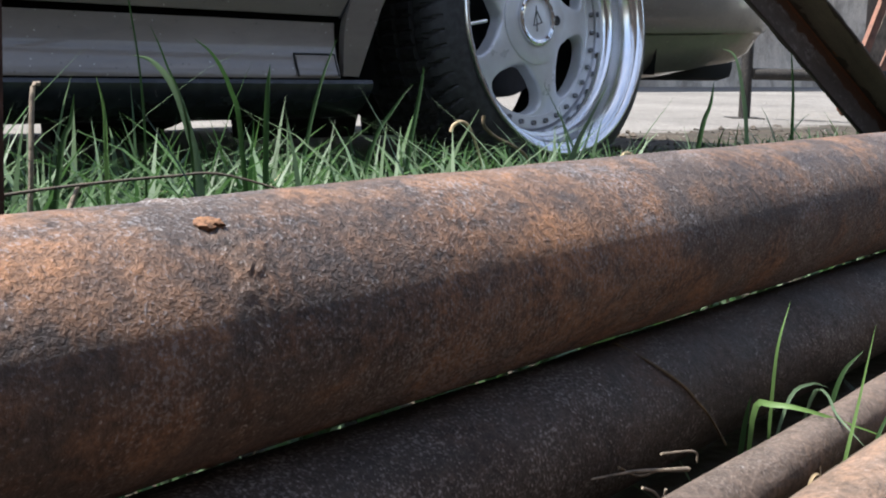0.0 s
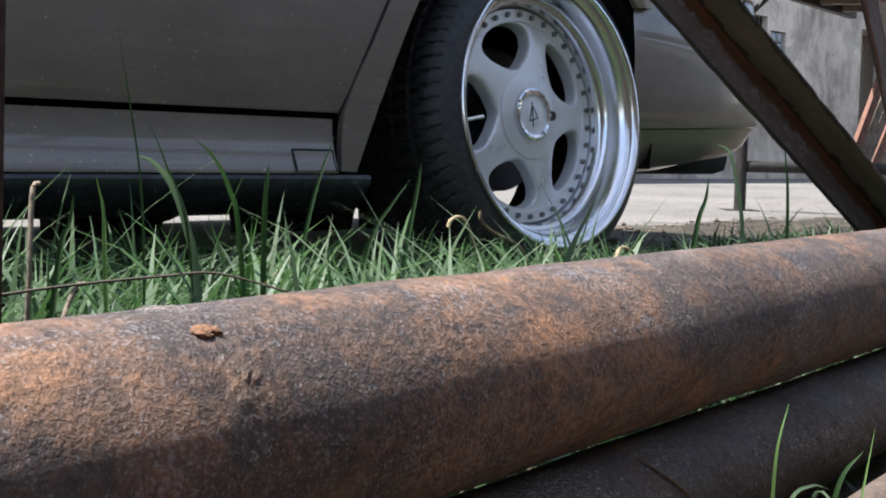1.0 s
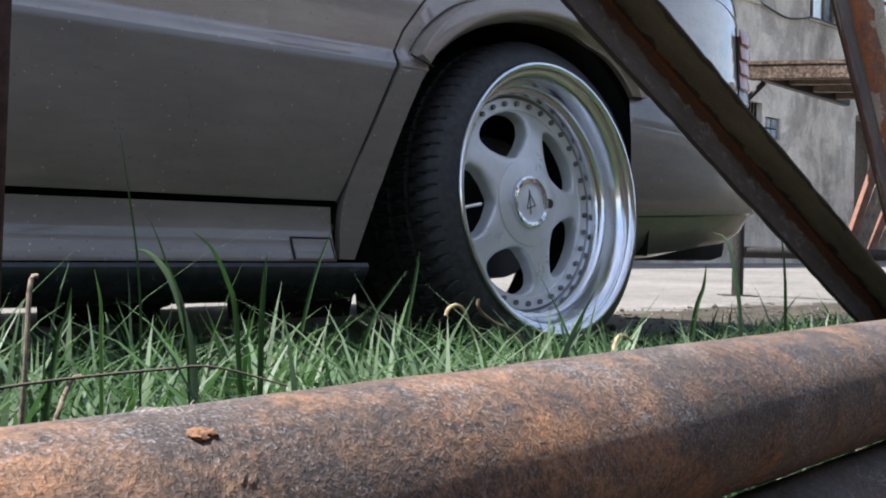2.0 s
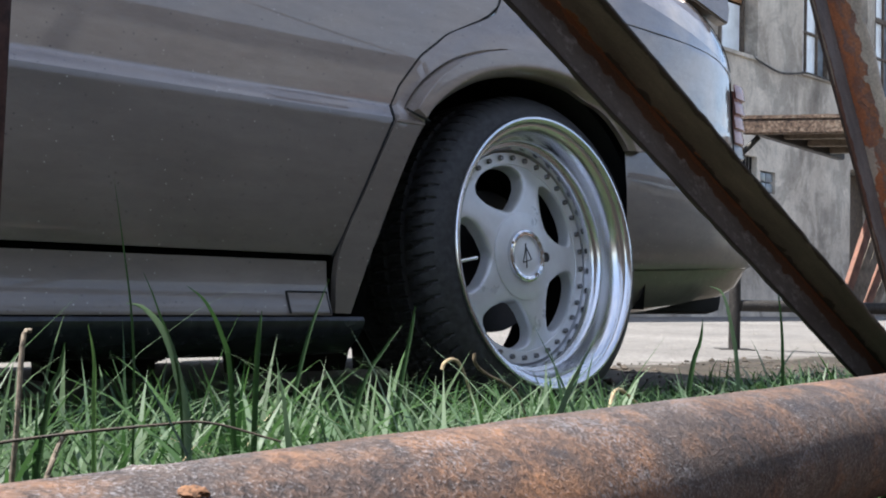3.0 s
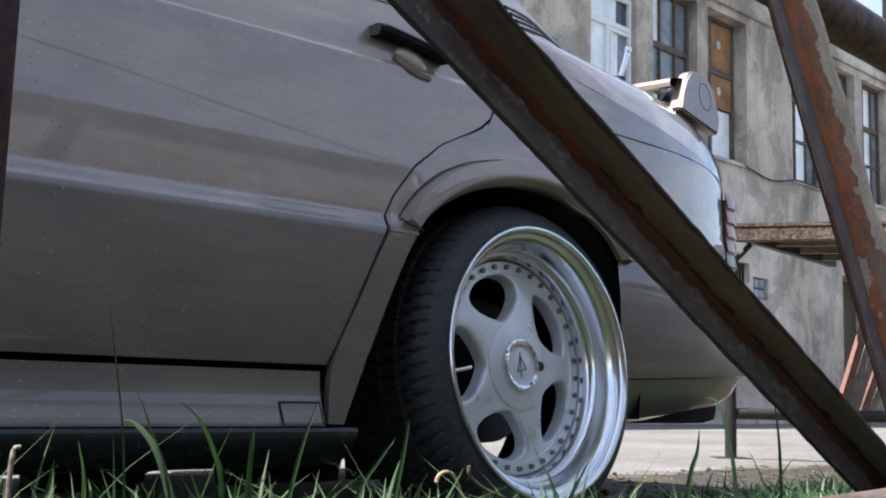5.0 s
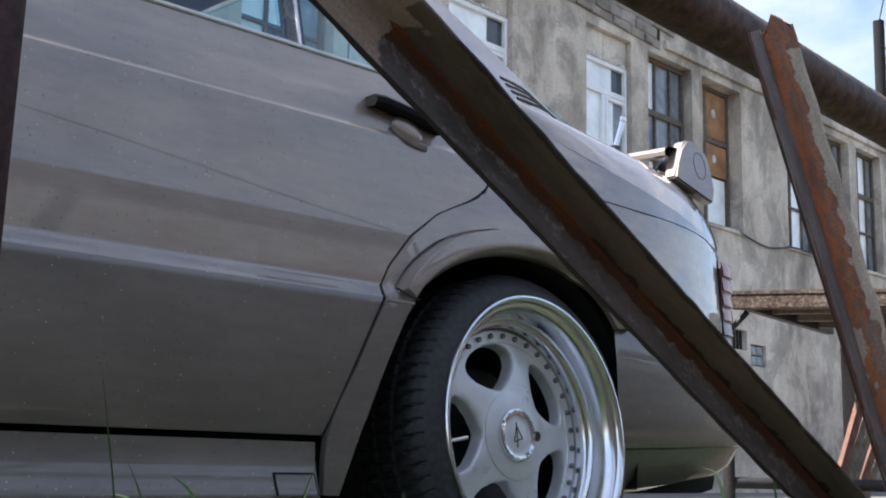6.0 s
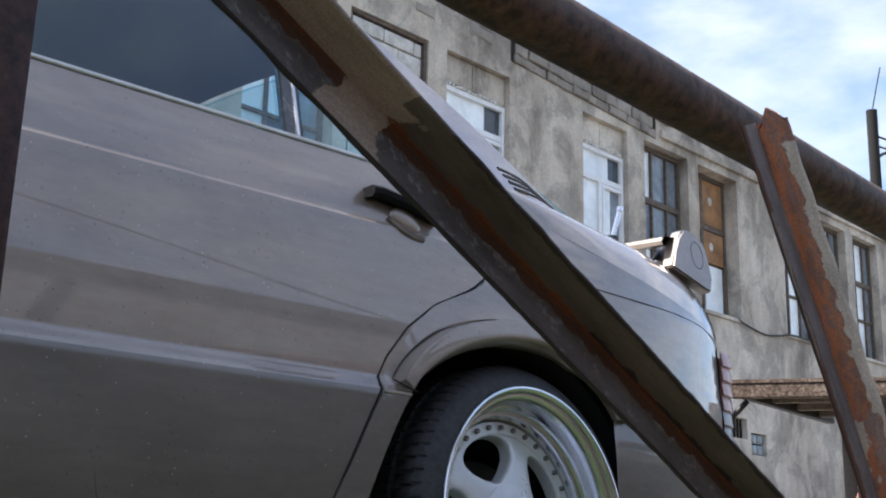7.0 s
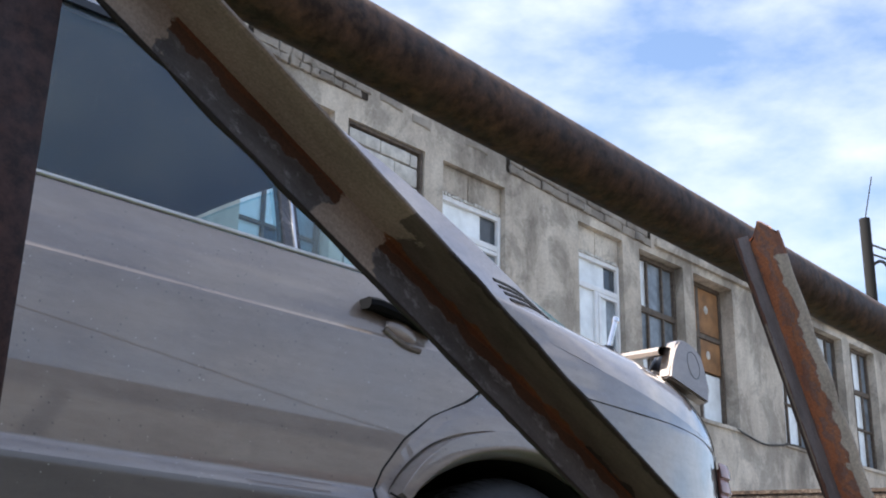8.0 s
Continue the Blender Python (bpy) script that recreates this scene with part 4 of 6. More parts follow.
cutout = [(-2.0, 0.19), (-2.0, 0.12), (-0.668, 0.121), (-0.614, 0.108), (-0.546, 0.085), (-0.543, 0.035), (-0.299, 0.035), (-0.296, 0.085), (-0.27, 0.103), (-0.11, 0.087), (-0.101, 0.035), (0.205, 0.035), (0.217, 0.081), (0.237, 0.104), (0.259, 0.08), (0.264, 0.035), (0.45, 0.035), (0.45, 0.19)]
rims = [[bm.verts.new((x, y, z)) for x, z in cutout] for y in (0.79, 0.83)]
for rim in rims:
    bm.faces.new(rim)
for k in range(len(cutout)):
    j = (k + 1) % len(cutout)
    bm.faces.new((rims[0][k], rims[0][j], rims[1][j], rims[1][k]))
part("exhaust_tray", bm, M["inner"], CAR, "flat dark cut-out for underbody silencers and pipes")
both("door_lining", [[(x, 0.115, z) for x in (-2.15, -1.3, -0.36)] for z in (0.24, 0.5, 0.885)], M["inner"], "", 0.02)
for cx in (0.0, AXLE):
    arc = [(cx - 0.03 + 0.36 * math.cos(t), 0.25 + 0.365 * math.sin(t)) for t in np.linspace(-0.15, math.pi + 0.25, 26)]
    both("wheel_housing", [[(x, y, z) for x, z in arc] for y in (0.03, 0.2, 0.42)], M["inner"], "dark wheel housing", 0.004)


def seat(x0, x1, y0, y1, back):
    ob = part("seat", box(x0, x1, y0, y1, 0.30, 0.52, 0.05), M["cloth"], CAR, "dark cloth car seat")
    m = Matrix.Translation((back, 0, 0.5)) @ pose(0, 0, 0, 0, 14, 0)
    part("seat_back", box(-0.08, 0.08, y0, y1, -0.1, 0.40, 0.05, m), M["cloth"], ob)
    for y in ((y0 + y1) / 2,) if y1 - y0 < 0.7 else (y0 + 0.32, y1 - 0.32):
        part("headrest", box(-0.05, 0.05, y - 0.12, y + 0.12, 0.40, 0.53, 0.04, m), M["cloth"], ob)


seat(-0.95, -0.40, 0.22, 2 * MID - 0.22, -0.36)
seat(-1.85, -1.35, 0.24, 0.76, -1.30)
seat(-1.85, -1.35, 2 * MID - 0.76, 2 * MID - 0.24, -1.30)
part("exhaust_box", box(0.42, 0.99, 0.275, 0.78, 0.180, 0.262, 0.032), M["inner"], CAR, "black rear exhaust silencer")


# ---- wheels ----
def disc_out(r):
    return along([(0, -0.002), (0.074, -0.002), (0.077, -0.004), (0.09, -0.005), (0.13, -0.010), (0.158, -0.017), (0.170, -0.021), (0.192, -0.022)], r)


def wheel_disc(m):
    """Five broad spokes round a hub, with rounded windows between them."""
    bm = bmesh.new()
    n = 40
    for s in range(5):
        mid_angle = radians(36 + 72 * s)
        hole, rim = [], []
        for k in range(n):
            t = 2 * math.pi * k / n
            c, q = math.cos(t), math.sin(t)
            c, q = math.copysign(abs(c) ** 0.66, c), math.copysign(abs(q) ** 0.66, q)
            r = 0.1255 + 0.0415 * c
            half = radians(along([(0.084, 10.0), (0.100, 19.0), (0.125, 25.5), (0.150, 27.5), (0.167, 27.0)], r))
            hole.append((r, half * q))
            edge = max(abs(c), abs(q))
            rim.append((0.119 + (0.05 if c > 0 else 0.05) * c / edge * (0.053 / 0.05 if c > 0 else 1), radians(36) * q / edge))
        loops = []
        for blend, sink in ((1.0, 0), (0.5, 0), (0.16, 0), (0.06, 0.001), (0.0, 0.004), (0.0, 0.010), (0.0, 0.026)):
            loop = []
            for (hr, ha), (rr, ra) in zip(hole, rim):
                r, a = hr + (rr - hr) * blend, ha + (ra - ha) * blend
                if sink > 0.003:
                    r, a = 0.1255 + (r - 0.1255) * (1 - sink * 2.2), a * (1 - sink * 2.2)
                loop.append((r * math.cos(mid_angle + a), -(disc_out(r) - sink), r * math.sin(mid_angle + a)))
            loops.append(loop)
        sheet(loops, bm, closed=True)
    bmesh.ops.remove_doubles(bm, verts=bm.verts, dist=0.0006)
    bmesh.ops.transform(bm, matrix=m, verts=bm.verts)
    return bm


def wheel(m, label):
    ob = part("wheel", wheel_disc(m), M["silver"], CAR, label)
    part("hub_face", turned([(0.0005, -0.001), (0.045, -0.0008), (0.0775, -0.001), (0.0790, -0.002), (0.0798, -0.007)], 96, m), M["silver"], ob)
    part("ring", turned([(0.1685, -0.0205), (0.1695, -0.0185), (0.190, -0.0195), (0.192, -0.023), (0.192, -0.035)], 128, m), M["silver"], ob)
    lip = [(0.190, -0.032), (0.1930, -0.026), (0.1945, -0.018), (0.1955, -0.004), (0.1985, 0.001), (0.2045, 0.002), (0.2075, 0.005), (0.2095, 0.014), (0.2125, 0.028), (0.2165, 0.040),
           (0.2215, 0.0485), (0.2265, 0.0515), (0.2290, 0.0520), (0.2300, 0.0545), (0.2320, 0.0575), (0.2365, 0.0605), (0.2400, 0.0600), (0.2415, 0.0575), (0.2417, 0.052), (0.238, 0.047)]
    part("polished_lip", turned(lip, 160, m), M["polished"], ob, "deep polished aluminium rim lip")
    part("barrel", turned([(0.192, -0.03), (0.20, -0.10), (0.215, -0.20), (0.235, -0.21)], 96, m), M["inner"], ob)

    section = [(0.2385, 0.050), (0.2425, 0.0545), (0.247, 0.0535), (0.2525, 0.0522), (0.259, 0.0495), (0.266, 0.0448), (0.2725, 0.038), (0.279, 0.029), (0.2835, 0.021)]
    across = [0.014, 0.0, -0.014, -0.0155, -0.0225, -0.024, -0.039, -0.054, -0.0555, -0.0625, -0.064, -0.079, -0.094, -0.0955, -0.1025, -0.104, -0.124, -0.144]
    crown = [(0.2865 + 0.002 * math.sin(math.pi * k / 17), a) for k, a in enumerate(across)]
    back = [(r, -0.128 - a) for r, a in section[::-1]]

    def tread(t, i, a):
        """Three grooves run round the tyre; slanted sipes cut the ribs and the shoulders."""
        if not 7 <= i <= 28:
            return 0.0
        if a in (-0.0155, -0.0225, -0.0555, -0.0625, -0.0955, -0.1025):
            return -0.008
        cut = (t * 75 / (2 * math.pi) + 14 * abs(a + 0.059) + (0.5 if -0.09 < a < -0.03 else 0.0)) % 1.0
        return (-0.007 if 9 <= i <= 26 else -0.005) if cut < 0.2 else 0.0

    part("tyre", turned(section + crown + back, 600, m, tread), M["rubber"], ob, "black low-profile tyre with worn tread", 28)
    part("cap_ring", turned([(0.0355, 0.001), (0.037, 0.005), (0.0425, 0.0065), (0.0465, 0.005), (0.0478, 0.0), (0.0478, -0.003)], 72, m), M["chrome"], ob, "chrome centre cap ring")
    part("centre_cap", turned([(0.0005, 0.0035), (0.022, 0.003), (0.0325, 0.0015), (0.036, 0.0022)], 48, m), M["silver"], ob, "silver centre cap with small emblem")
    bm = bmesh.new()
    for p, q in (((-0.011, -0.012), (0.012, -0.006)), ((0.012, -0.006), (-0.002, 0.016)), ((-0.002, 0.016), (-0.011, -0.012)), ((-0.002, -0.022), (-0.002, 0.022))):
        tube((p[0], -0.0035, p[1]), (q[0], -0.0035, q[1]), 0.0011, 6, bm=bm)
    bmesh.ops.transform(bm, matrix=m, verts=bm.verts)
    part("emblem", bm, M["disc_iron"], ob, "small dark emblem of plain strokes")
    for k in range(18):
        t = 2 * math.pi * k / 18
        q = m @ Matrix.Translation((0.0418 * math.cos(t), -0.0062, 0.0418 * math.sin(t)))
        bm = bmesh.new()
        bmesh.ops.create_uvsphere(bm, u_segments=8, v_segments=5, radius=0.0024, matrix=q)
        part("cap_stud", bm, M["chrome"], ob)
    part("lock_bolt", turned([(0.0005, 0.0), (0.005, 0.0), (0.0062, 0.001), (0.0085, 0.001), (0.0094, -0.001)], 20, m @ Matrix.Translation((0.058, 0, 0))), M["bolt_black"], ob, "black socket bolt")
    bolt = turned([(0.0004, 0.0052), (0.0022, 0.0052), (0.0026, 0.0064), (0.0040, 0.0064), (0.0047, 0.0056), (0.0048, 0.0)], 14)
    washer = mesh_of("washer", turned([(0.0045, 0.0012), (0.0084, 0.0012), (0.0090, -0.001)], 14), M["bolt_black"])
    data = mesh_of("rivet", bolt, M["stud"])
    for k in range(34):
        t = 2 * math.pi * (k + 0.5) / 34
        r = new("rivet", data)
        r.parent = ob
        r.matrix_local = Matrix.Translation(-BASE[ob]) @ m @ Matrix.Translation((0.1805 * math.cos(t), 0.0188, 0.1805 * math.sin(t)))
        w = new("washer", washer)
        w.parent, w.matrix_local = ob, r.matrix_local.copy()
    part("brake_disc", turned([(0.03, -0.085), (0.13, -0.085), (0.13, -0.105), (0.03, -0.105)], 64, m), M["disc_iron"], ob, "dull steel brake disc")
    part("valve", tube(m @ Vector((-0.152, 0.022, -0.012)), m @ Vector((-0.118, 0.010, -0.006)), 0.0035, 10), M["chrome"], ob, "bright valve stem")
    return ob


CAMBER = 5.9
turn_in = pose(0, 0, 0, -CAMBER, 0, 1.6)
wheel(Matrix.Translation((0, 0.05, 0.289)) @ turn_in, "deep-dish five-spoke silver rear wheel with polished lip")
wheel(Matrix.Translation((AXLE, 0.05, 0.289)) @ pose(0, 0, 0, -3), "deep-dish five-spoke silver front wheel")
for x in (0, AXLE):
    wheel(Matrix.Translation((x, 2 * MID - 0.19, 0.289)) @ pose(0, 0, 0, 4, 0, 180), "deep-dish five-spoke silver far-side wheel")
part("axle", tube((0, 0.2, 0.28), (0, 2 * MID - 0.2, 0.28), 0.035, 16), M["inner"], CAR, "dark rear axle")


# The door handle.
def handle():
    for flip in (False, True):
        y = side(-0.27, 0.79) - 0.001
        bm = bmesh.new()
        bmesh.ops.create_uvsphere(bm, u_segments=24, v_segments=16, radius=1.0)
        m = Matrix.Translation((-0.277, 2 * MID - y if flip else y, 0.789)) @ pose(0, 0, 0, 0, 12, 0) @ Matrix.Diagonal((0.036, 0.008, 0.020, 1))
        bmesh.ops.transform(bm, matrix=m, verts=bm.verts)
        part("handle_bowl", bm, M["paint"], CAR, "rounded grip bowl under the handle")
        lip = [(x, 2 * MID - side(x, z) + 0.001 if flip else side(x, z) - 0.001, z) for x, z in ((-0.315, 0.787), (-0.302, 0.777), (-0.283, 0.768), (-0.262, 0.763), (-0.240, 0.762))]
        part("handle_lip", sum_tube(curve(lip, 14), 0.0055, 8), M["cladding"], CAR, "dark lower edge of the grip bowl")
    bar = [(-0.363, 0.821), (-0.34, 0.823), (-0.30, 0.818), (-0.24, 0.809), (-0.205, 0.803)]
    rows = []
    for x, z in bar:
        y = side(x, z) - 0.022
        rows.append([(x, y, z - 0.010), (x, y - 0.006, z - 0.004), (x, y - 0.006, z + 0.005), (x, y, z + 0.010), (x, y + 0.028, z + 0.008), (x, y + 0.028, z - 0.008)])
    for flip in (False, True):
        pts = [[(p[0], 2 * MID - p[1] if flip else p[1], p[2]) for p in r] for r in rows]
        bm = sheet(pts, closed=True)
        bm.verts.ensure_lookup_table()
        bm.faces.new([bm.verts[k] for k in range(6)])
        bm.faces.new([bm.verts[len(bm.verts) - 6 + k] for k in range(6)])
        bmesh.ops.bevel(bm, geom=[e for e in bm.edges if e.calc_face_angle(0) > 0.6], offset=0.002, segments=2, affect="EDGES")
        part("door_handle", bm, M["handle_black"], CAR, "black plastic door handle")


handle()


# ---- the old building ----
W0, WD = Vector((6.797, 6.244, 0)), Vector((math.cos(radians(2.8)), math.sin(radians(2.8)), 0))
WN = Vector((-WD.y, WD.x, 0))
WALL = Matrix((WD, WN, (0, 0, 1))).transposed().to_4x4()
WALL.translation = W0
SILL, HEAD, ROOF = 3.09, 4.84, 5.48
BAYS = [(-7.6, 0.93), (-6.45, 0.93), (-5.3, 0.93), (-3.25, 0.95), (-2.14, 0.98), (-0.91, 0.92), (1.22, 0.83), (2.38, 0.92), (3.53, 0.91), (5.6, 0.92), (6.63, 0.86), (7.73, 0.83), (9.9, 0.9), (11.0, 0.9), (12.1, 0.9)]
HOLES = [(u, u + w, SILL, HEAD) for u, w in BAYS] + [(4.02, 4.47, 1.66, 1.90), (4.55, 4.92, 1.49, 1.75), (7.0, 8.2, -0.3, 1.98)]


def facade():
    us = sorted({-9.5, 16.0} | {h[0] for h in HOLES} | {h[1] for h in HOLES})
    zs = sorted({-0.3, ROOF} | {h[2] for h in HOLES} | {h[3] for h in HOLES})
    inside = lambda u, z: any(a < u < b and c < z < d for a, b, c, d in HOLES)
    bm = bmesh.new()
    solid = {}
    for i in range(len(us) - 1):
        for j in range(len(zs) - 1):
            solid[i, j] = not inside((us[i] + us[i + 1]) / 2, (zs[j] + zs[j + 1]) / 2)
    deep = 0.42

    def face(*pts):
        bm.faces.new([bm.verts.new(WALL @ Vector(p)) for p in pts])

    for (i, j), full in solid.items():
        a, b, c, d = us[i], us[i + 1], zs[j], zs[j + 1]
        if not full:
            continue
        face((a, 0, c), (b, 0, c), (b, 0, d), (a, 0, d))
        face((a, deep, c), (a, deep, d), (b, deep, d), (b, deep, c))
        for (di, dj), quad in {(-1, 0): ((a, 0, c), (a, 0, d), (a, deep, d), (a, deep, c)), (1, 0): ((b, 0, c), (b, deep, c), (b, deep, d), (b, 0, d)),
                               (0, -1): ((a, 0, c), (a, deep, c), (b, deep, c), (b, 0, c)), (0, 1): ((a, 0, d), (b, 0, d), (b, deep, d), (a, deep, d))}.items():
            if not solid.get((i + di, j + dj), False):
                face(*quad)
    bmesh.ops.remove_doubles(bm, verts=bm.verts, dist=0.001)
    return bm


HOUSE = thing("building", W0, "old two-storey building of stained grey plaster with broken windows", "building")
part("front_wall", facade(), M["plaster"], HOUSE, "stained grey-brown cracked plaster wall", 20)
part("side_wall", box(-9.5, -9.1, 0.43, 9.0, -0.3, ROOF, 0, WALL), M["plaster"], HOUSE)
part("side_wall", box(15.6, 16.0, 0.43, 9.0, -0.3, ROOF, 0, WALL), M["plaster"], HOUSE)
part("back_wall", box(-9.5, 16.0, 9.003, 9.4, -0.3, ROOF, 0, WALL), M["plaster"], HOUSE)
part("roof", box(-9.6, 16.1, 0.05, 9.5, ROOF + 0.003, ROOF + 0.14, 0.02, WALL), M["roof_far"], HOUSE, "flat weathered roof")
part("storey_floor", box(-9.0, 15.5, 0.45, 8.9, 2.6, 2.8, 0, WALL), M["wood_grey"], HOUSE)


def ledge():
    """The broken band over the windows, with raw stones showing where the plaster has fallen."""
    rng = random.Random(4)
    for lo, hi in ((-9.4, -3.3), (2.7, 15.9)):
        part("band", box(lo, hi, -0.045, 0.0, HEAD + 0.10, HEAD + 0.20, 0.012, WALL), M["plaster"], HOUSE)
    for lo, hi, z0, fall, rows in ((-3.3, -1.92, 5.07, 0.0, (0.08, 0.095, 0.085, 0.09)), (0.02, 2.62, 5.02, -0.045, (0.10, 0.135, 0.15, 0.12))):
        bm = bmesh.new()
        top = [bm.verts.new(WALL @ Vector((u, -0.006, z))) for u, z in ((lo, z0), (hi, z0 + fall * (hi - lo)), (hi, ROOF - 0.01), (lo, ROOF - 0.01))]
        bmesh.ops.solidify(bm, geom=[bm.faces.new(top)], thickness=0.02)
        part("rubble_bed", bm, M["joint"], HOUSE, "dark earthy joints between the stones")
        z = 0.0
        for h in rows:
            u = lo + rng.uniform(0.0, 0.06)
            while u < hi - 0.1:
                w = rng.uniform(1.1, 3.0) * h
                base = z0 + z + fall * (u + w / 2 - lo)
                if base + h < ROOF - 0.012:
                    stone(rng, u + w / 2, base + h / 2, w, h, fall)
                u += w
            z += h
    # A few flat blocks show through thin plaster over the other bays.
    for u, z, w, h in ((-1.62, 5.20, 0.30, 0.13), (-1.22, 5.12, 0.26, 0.10), (-0.42, 5.16, 0.34, 0.12)):
        stone(rng, u, z, w, h, -0.05, 0.004)


def stone(rng, u, z, w, h, fall, proud=None):
    """One roughly squared stone with uneven edges, set into the wall's face."""
    ring = []
    for x, y in ((-1, -1), (-0.3, -1), (0.4, -1), (1, -1), (1, 0.1), (1, 1), (0.3, 1), (-0.4, 1), (-1, 1), (-1, -0.1)):
        ring.append((u + x * (w / 2 - 0.006) + rng.uniform(-0.011, 0.007), z + y * (h / 2 - 0.005) + x * w / 2 * fall + rng.uniform(-0.009, 0.006)))
    out = proud if proud else rng.uniform(0.006, 0.03)
    bm = bmesh.new()
    back = [bm.verts.new(WALL @ Vector((x, 0.01, y))) for x, y in ring]
    lip = [bm.verts.new(WALL @ Vector((x, -out, y))) for x, y in ring]
    face = [bm.verts.new(WALL @ Vector((u + (x - u) * 0.86, -out - rng.uniform(0.004, 0.012), z + (y - z) * 0.82))) for x, y in ring]
    for a, b in ((back, lip), (lip, face)):
        for k in range(len(ring)):
            n = (k + 1) % len(ring)
            bm.faces.new((a[k], a[n], b[n], b[k]))
    bm.faces.new(face)
    part("stone", bm, M["plaster_raw"], HOUSE)


def stone_paint():
    n = Nodes("plaster_raw")
    f, g = n.noise(3, 6, 0.65), n.noise(40, 5, 0.7)
    c = n.ramp(f, (0.32, (0.2, 0.175, 0.15)), (0.5, (0.31, 0.275, 0.235)), (0.7, (0.41, 0.365, 0.31)))
    n.put("Base Color", n.mix(1.0, c, n.ramp(n.rand(), (0, 0.8), (1, 1.12)), "MULTIPLY")).put("Roughness", 0.95)
    return n.bump(g, 0.7, 0.02).m


M["plaster_raw"] = stone_paint()
ledge()


def bars(u0, u1, z0, z1, xs, zs, t, y, mat, win, name="glazing_bar"):
    for x in xs:
        part(name, box(x - t / 2, x + t / 2, y - 0.02, y + 0.02, z0, z1, 0.004, WALL), mat, win)
    for z in zs:
        part(name, box(u0, u1, y - 0.024, y + 0.024, z - t / 2, z + t / 2, 0.004, WALL), mat, win)


def surround(u, w, t, y, z1=HEAD):
    bm = box(u + 0.01, u + t, y - 0.03, y + 0.03, SILL + 0.01, z1, 0.004, WALL)
    box(u + w - t, u + w - 0.01, y - 0.03, y + 0.03, SILL + 0.01, z1, 0.004, WALL, bm)
    box(u + t + 0.002, u + w - t - 0.002, y - 0.03, y + 0.03, z1 - t, z1, 0.004, WALL, bm)
    box(u + t + 0.002, u + w - t - 0.002, y - 0.03, y + 0.03, SILL + 0.01, SILL + t, 0.004, WALL, bm)
    return bm


def panes(xs, zs, y, pick, win):
    for i, (a, b) in enumerate(zip(xs, xs[1:])):
        for j, (c, d) in enumerate(zip(zs, zs[1:])):
            part("pane", box(a, b, y, y + 0.008, c, d, 0, WALL), M[pick(i, j)], win)


def window_new(u, w):
    """A plastic window: a fanlight with a dark flap over a fixed pane and a narrow casement."""
    top, mid, y = 4.53, 4.19, 0.085
    win = part("window", surround(u, w, 0.05, y, top), M["pvc"], HOUSE, "white plastic replacement window")
    bars(u + 0.05, u + w - 0.05, SILL + 0.05, mid, (u + 0.48 * w,), (), 0.055, y, M["pvc"], win)
    bars(u + 0.05, u + w - 0.05, SILL + 0.05, mid, (), (mid,), 0.06, y, M["pvc"], win, "transom")
    bars(u + 0.52 * w, u + w - 0.05, SILL + 0.05, mid - 0.03, (u + 0.555 * w,), (mid - 0.055,), 0.04, y, M["pvc"], win, "sash_bar")
    panes((u + 0.05, u + 0.70 * w, u + w - 0.05), (mid, top - 0.05), y + 0.012, lambda i, j: "pane_dark" if i else "pane_white", win)
    panes((u + 0.05, u + 0.48 * w, u + 0.74 * w, u + w - 0.05), (SILL + 0.05, mid), y + 0.012, lambda i, j: "pane_grey" if i == 2 else "pane_white", win)
    for a, b in ((u + 0.005, u + 0.46 * w), (u + 0.46 * w + 0.008, u + w - 0.005)):
        part("infill_block", box(a, b, 0.06, 0.24, top + 0.03, HEAD - 0.004, 0.012, WALL), M["plaster"], win, "grey infill block above the frame")
    rng = random.Random(int(u * 10))
    bm = bmesh.new()
    for k in range(16):
        a = u + 0.02 + k * (w - 0.06) / 16
        box(a, a + rng.uniform(0.03, 0.06), 0.04, 0.1, top - 0.005, top + rng.uniform(0.012, 0.035), 0.005, WALL, bm)
    part("foam_bead", bm, M["block_white"], win, "uneven white mounting foam")


def window_old(u, w, seed):
    rng = random.Random(seed)
    y = 0.14
    win = part("window", surround(u, w, 0.05, y), M["frame_old"], HOUSE, "old weathered window with whitened broken panes")
    cols, zs = (u + 0.05, u + 0.36 * w, u + 0.70 * w, u + w - 0.05), (SILL + 0.05, 3.66, 4.20, HEAD - 0.05)
    bars(u + 0.05, u + w - 0.05, SILL + 0.05, HEAD - 0.05, (u + 0.36 * w, u + 0.70 * w), (3.66,), 0.03, y, M["frame_old"], win)
    bars(u + 0.05, u + w - 0.05, SILL, HEAD, (), (4.20,), 0.07, y, M["frame_old"], win, "transom")
    panes(cols, zs, y + 0.012, lambda i, j: "pane_dark" if rng.random() < 0.08 else ("pane_grey" if i == 2 or rng.random() < 0.15 else "pane_white"), win)


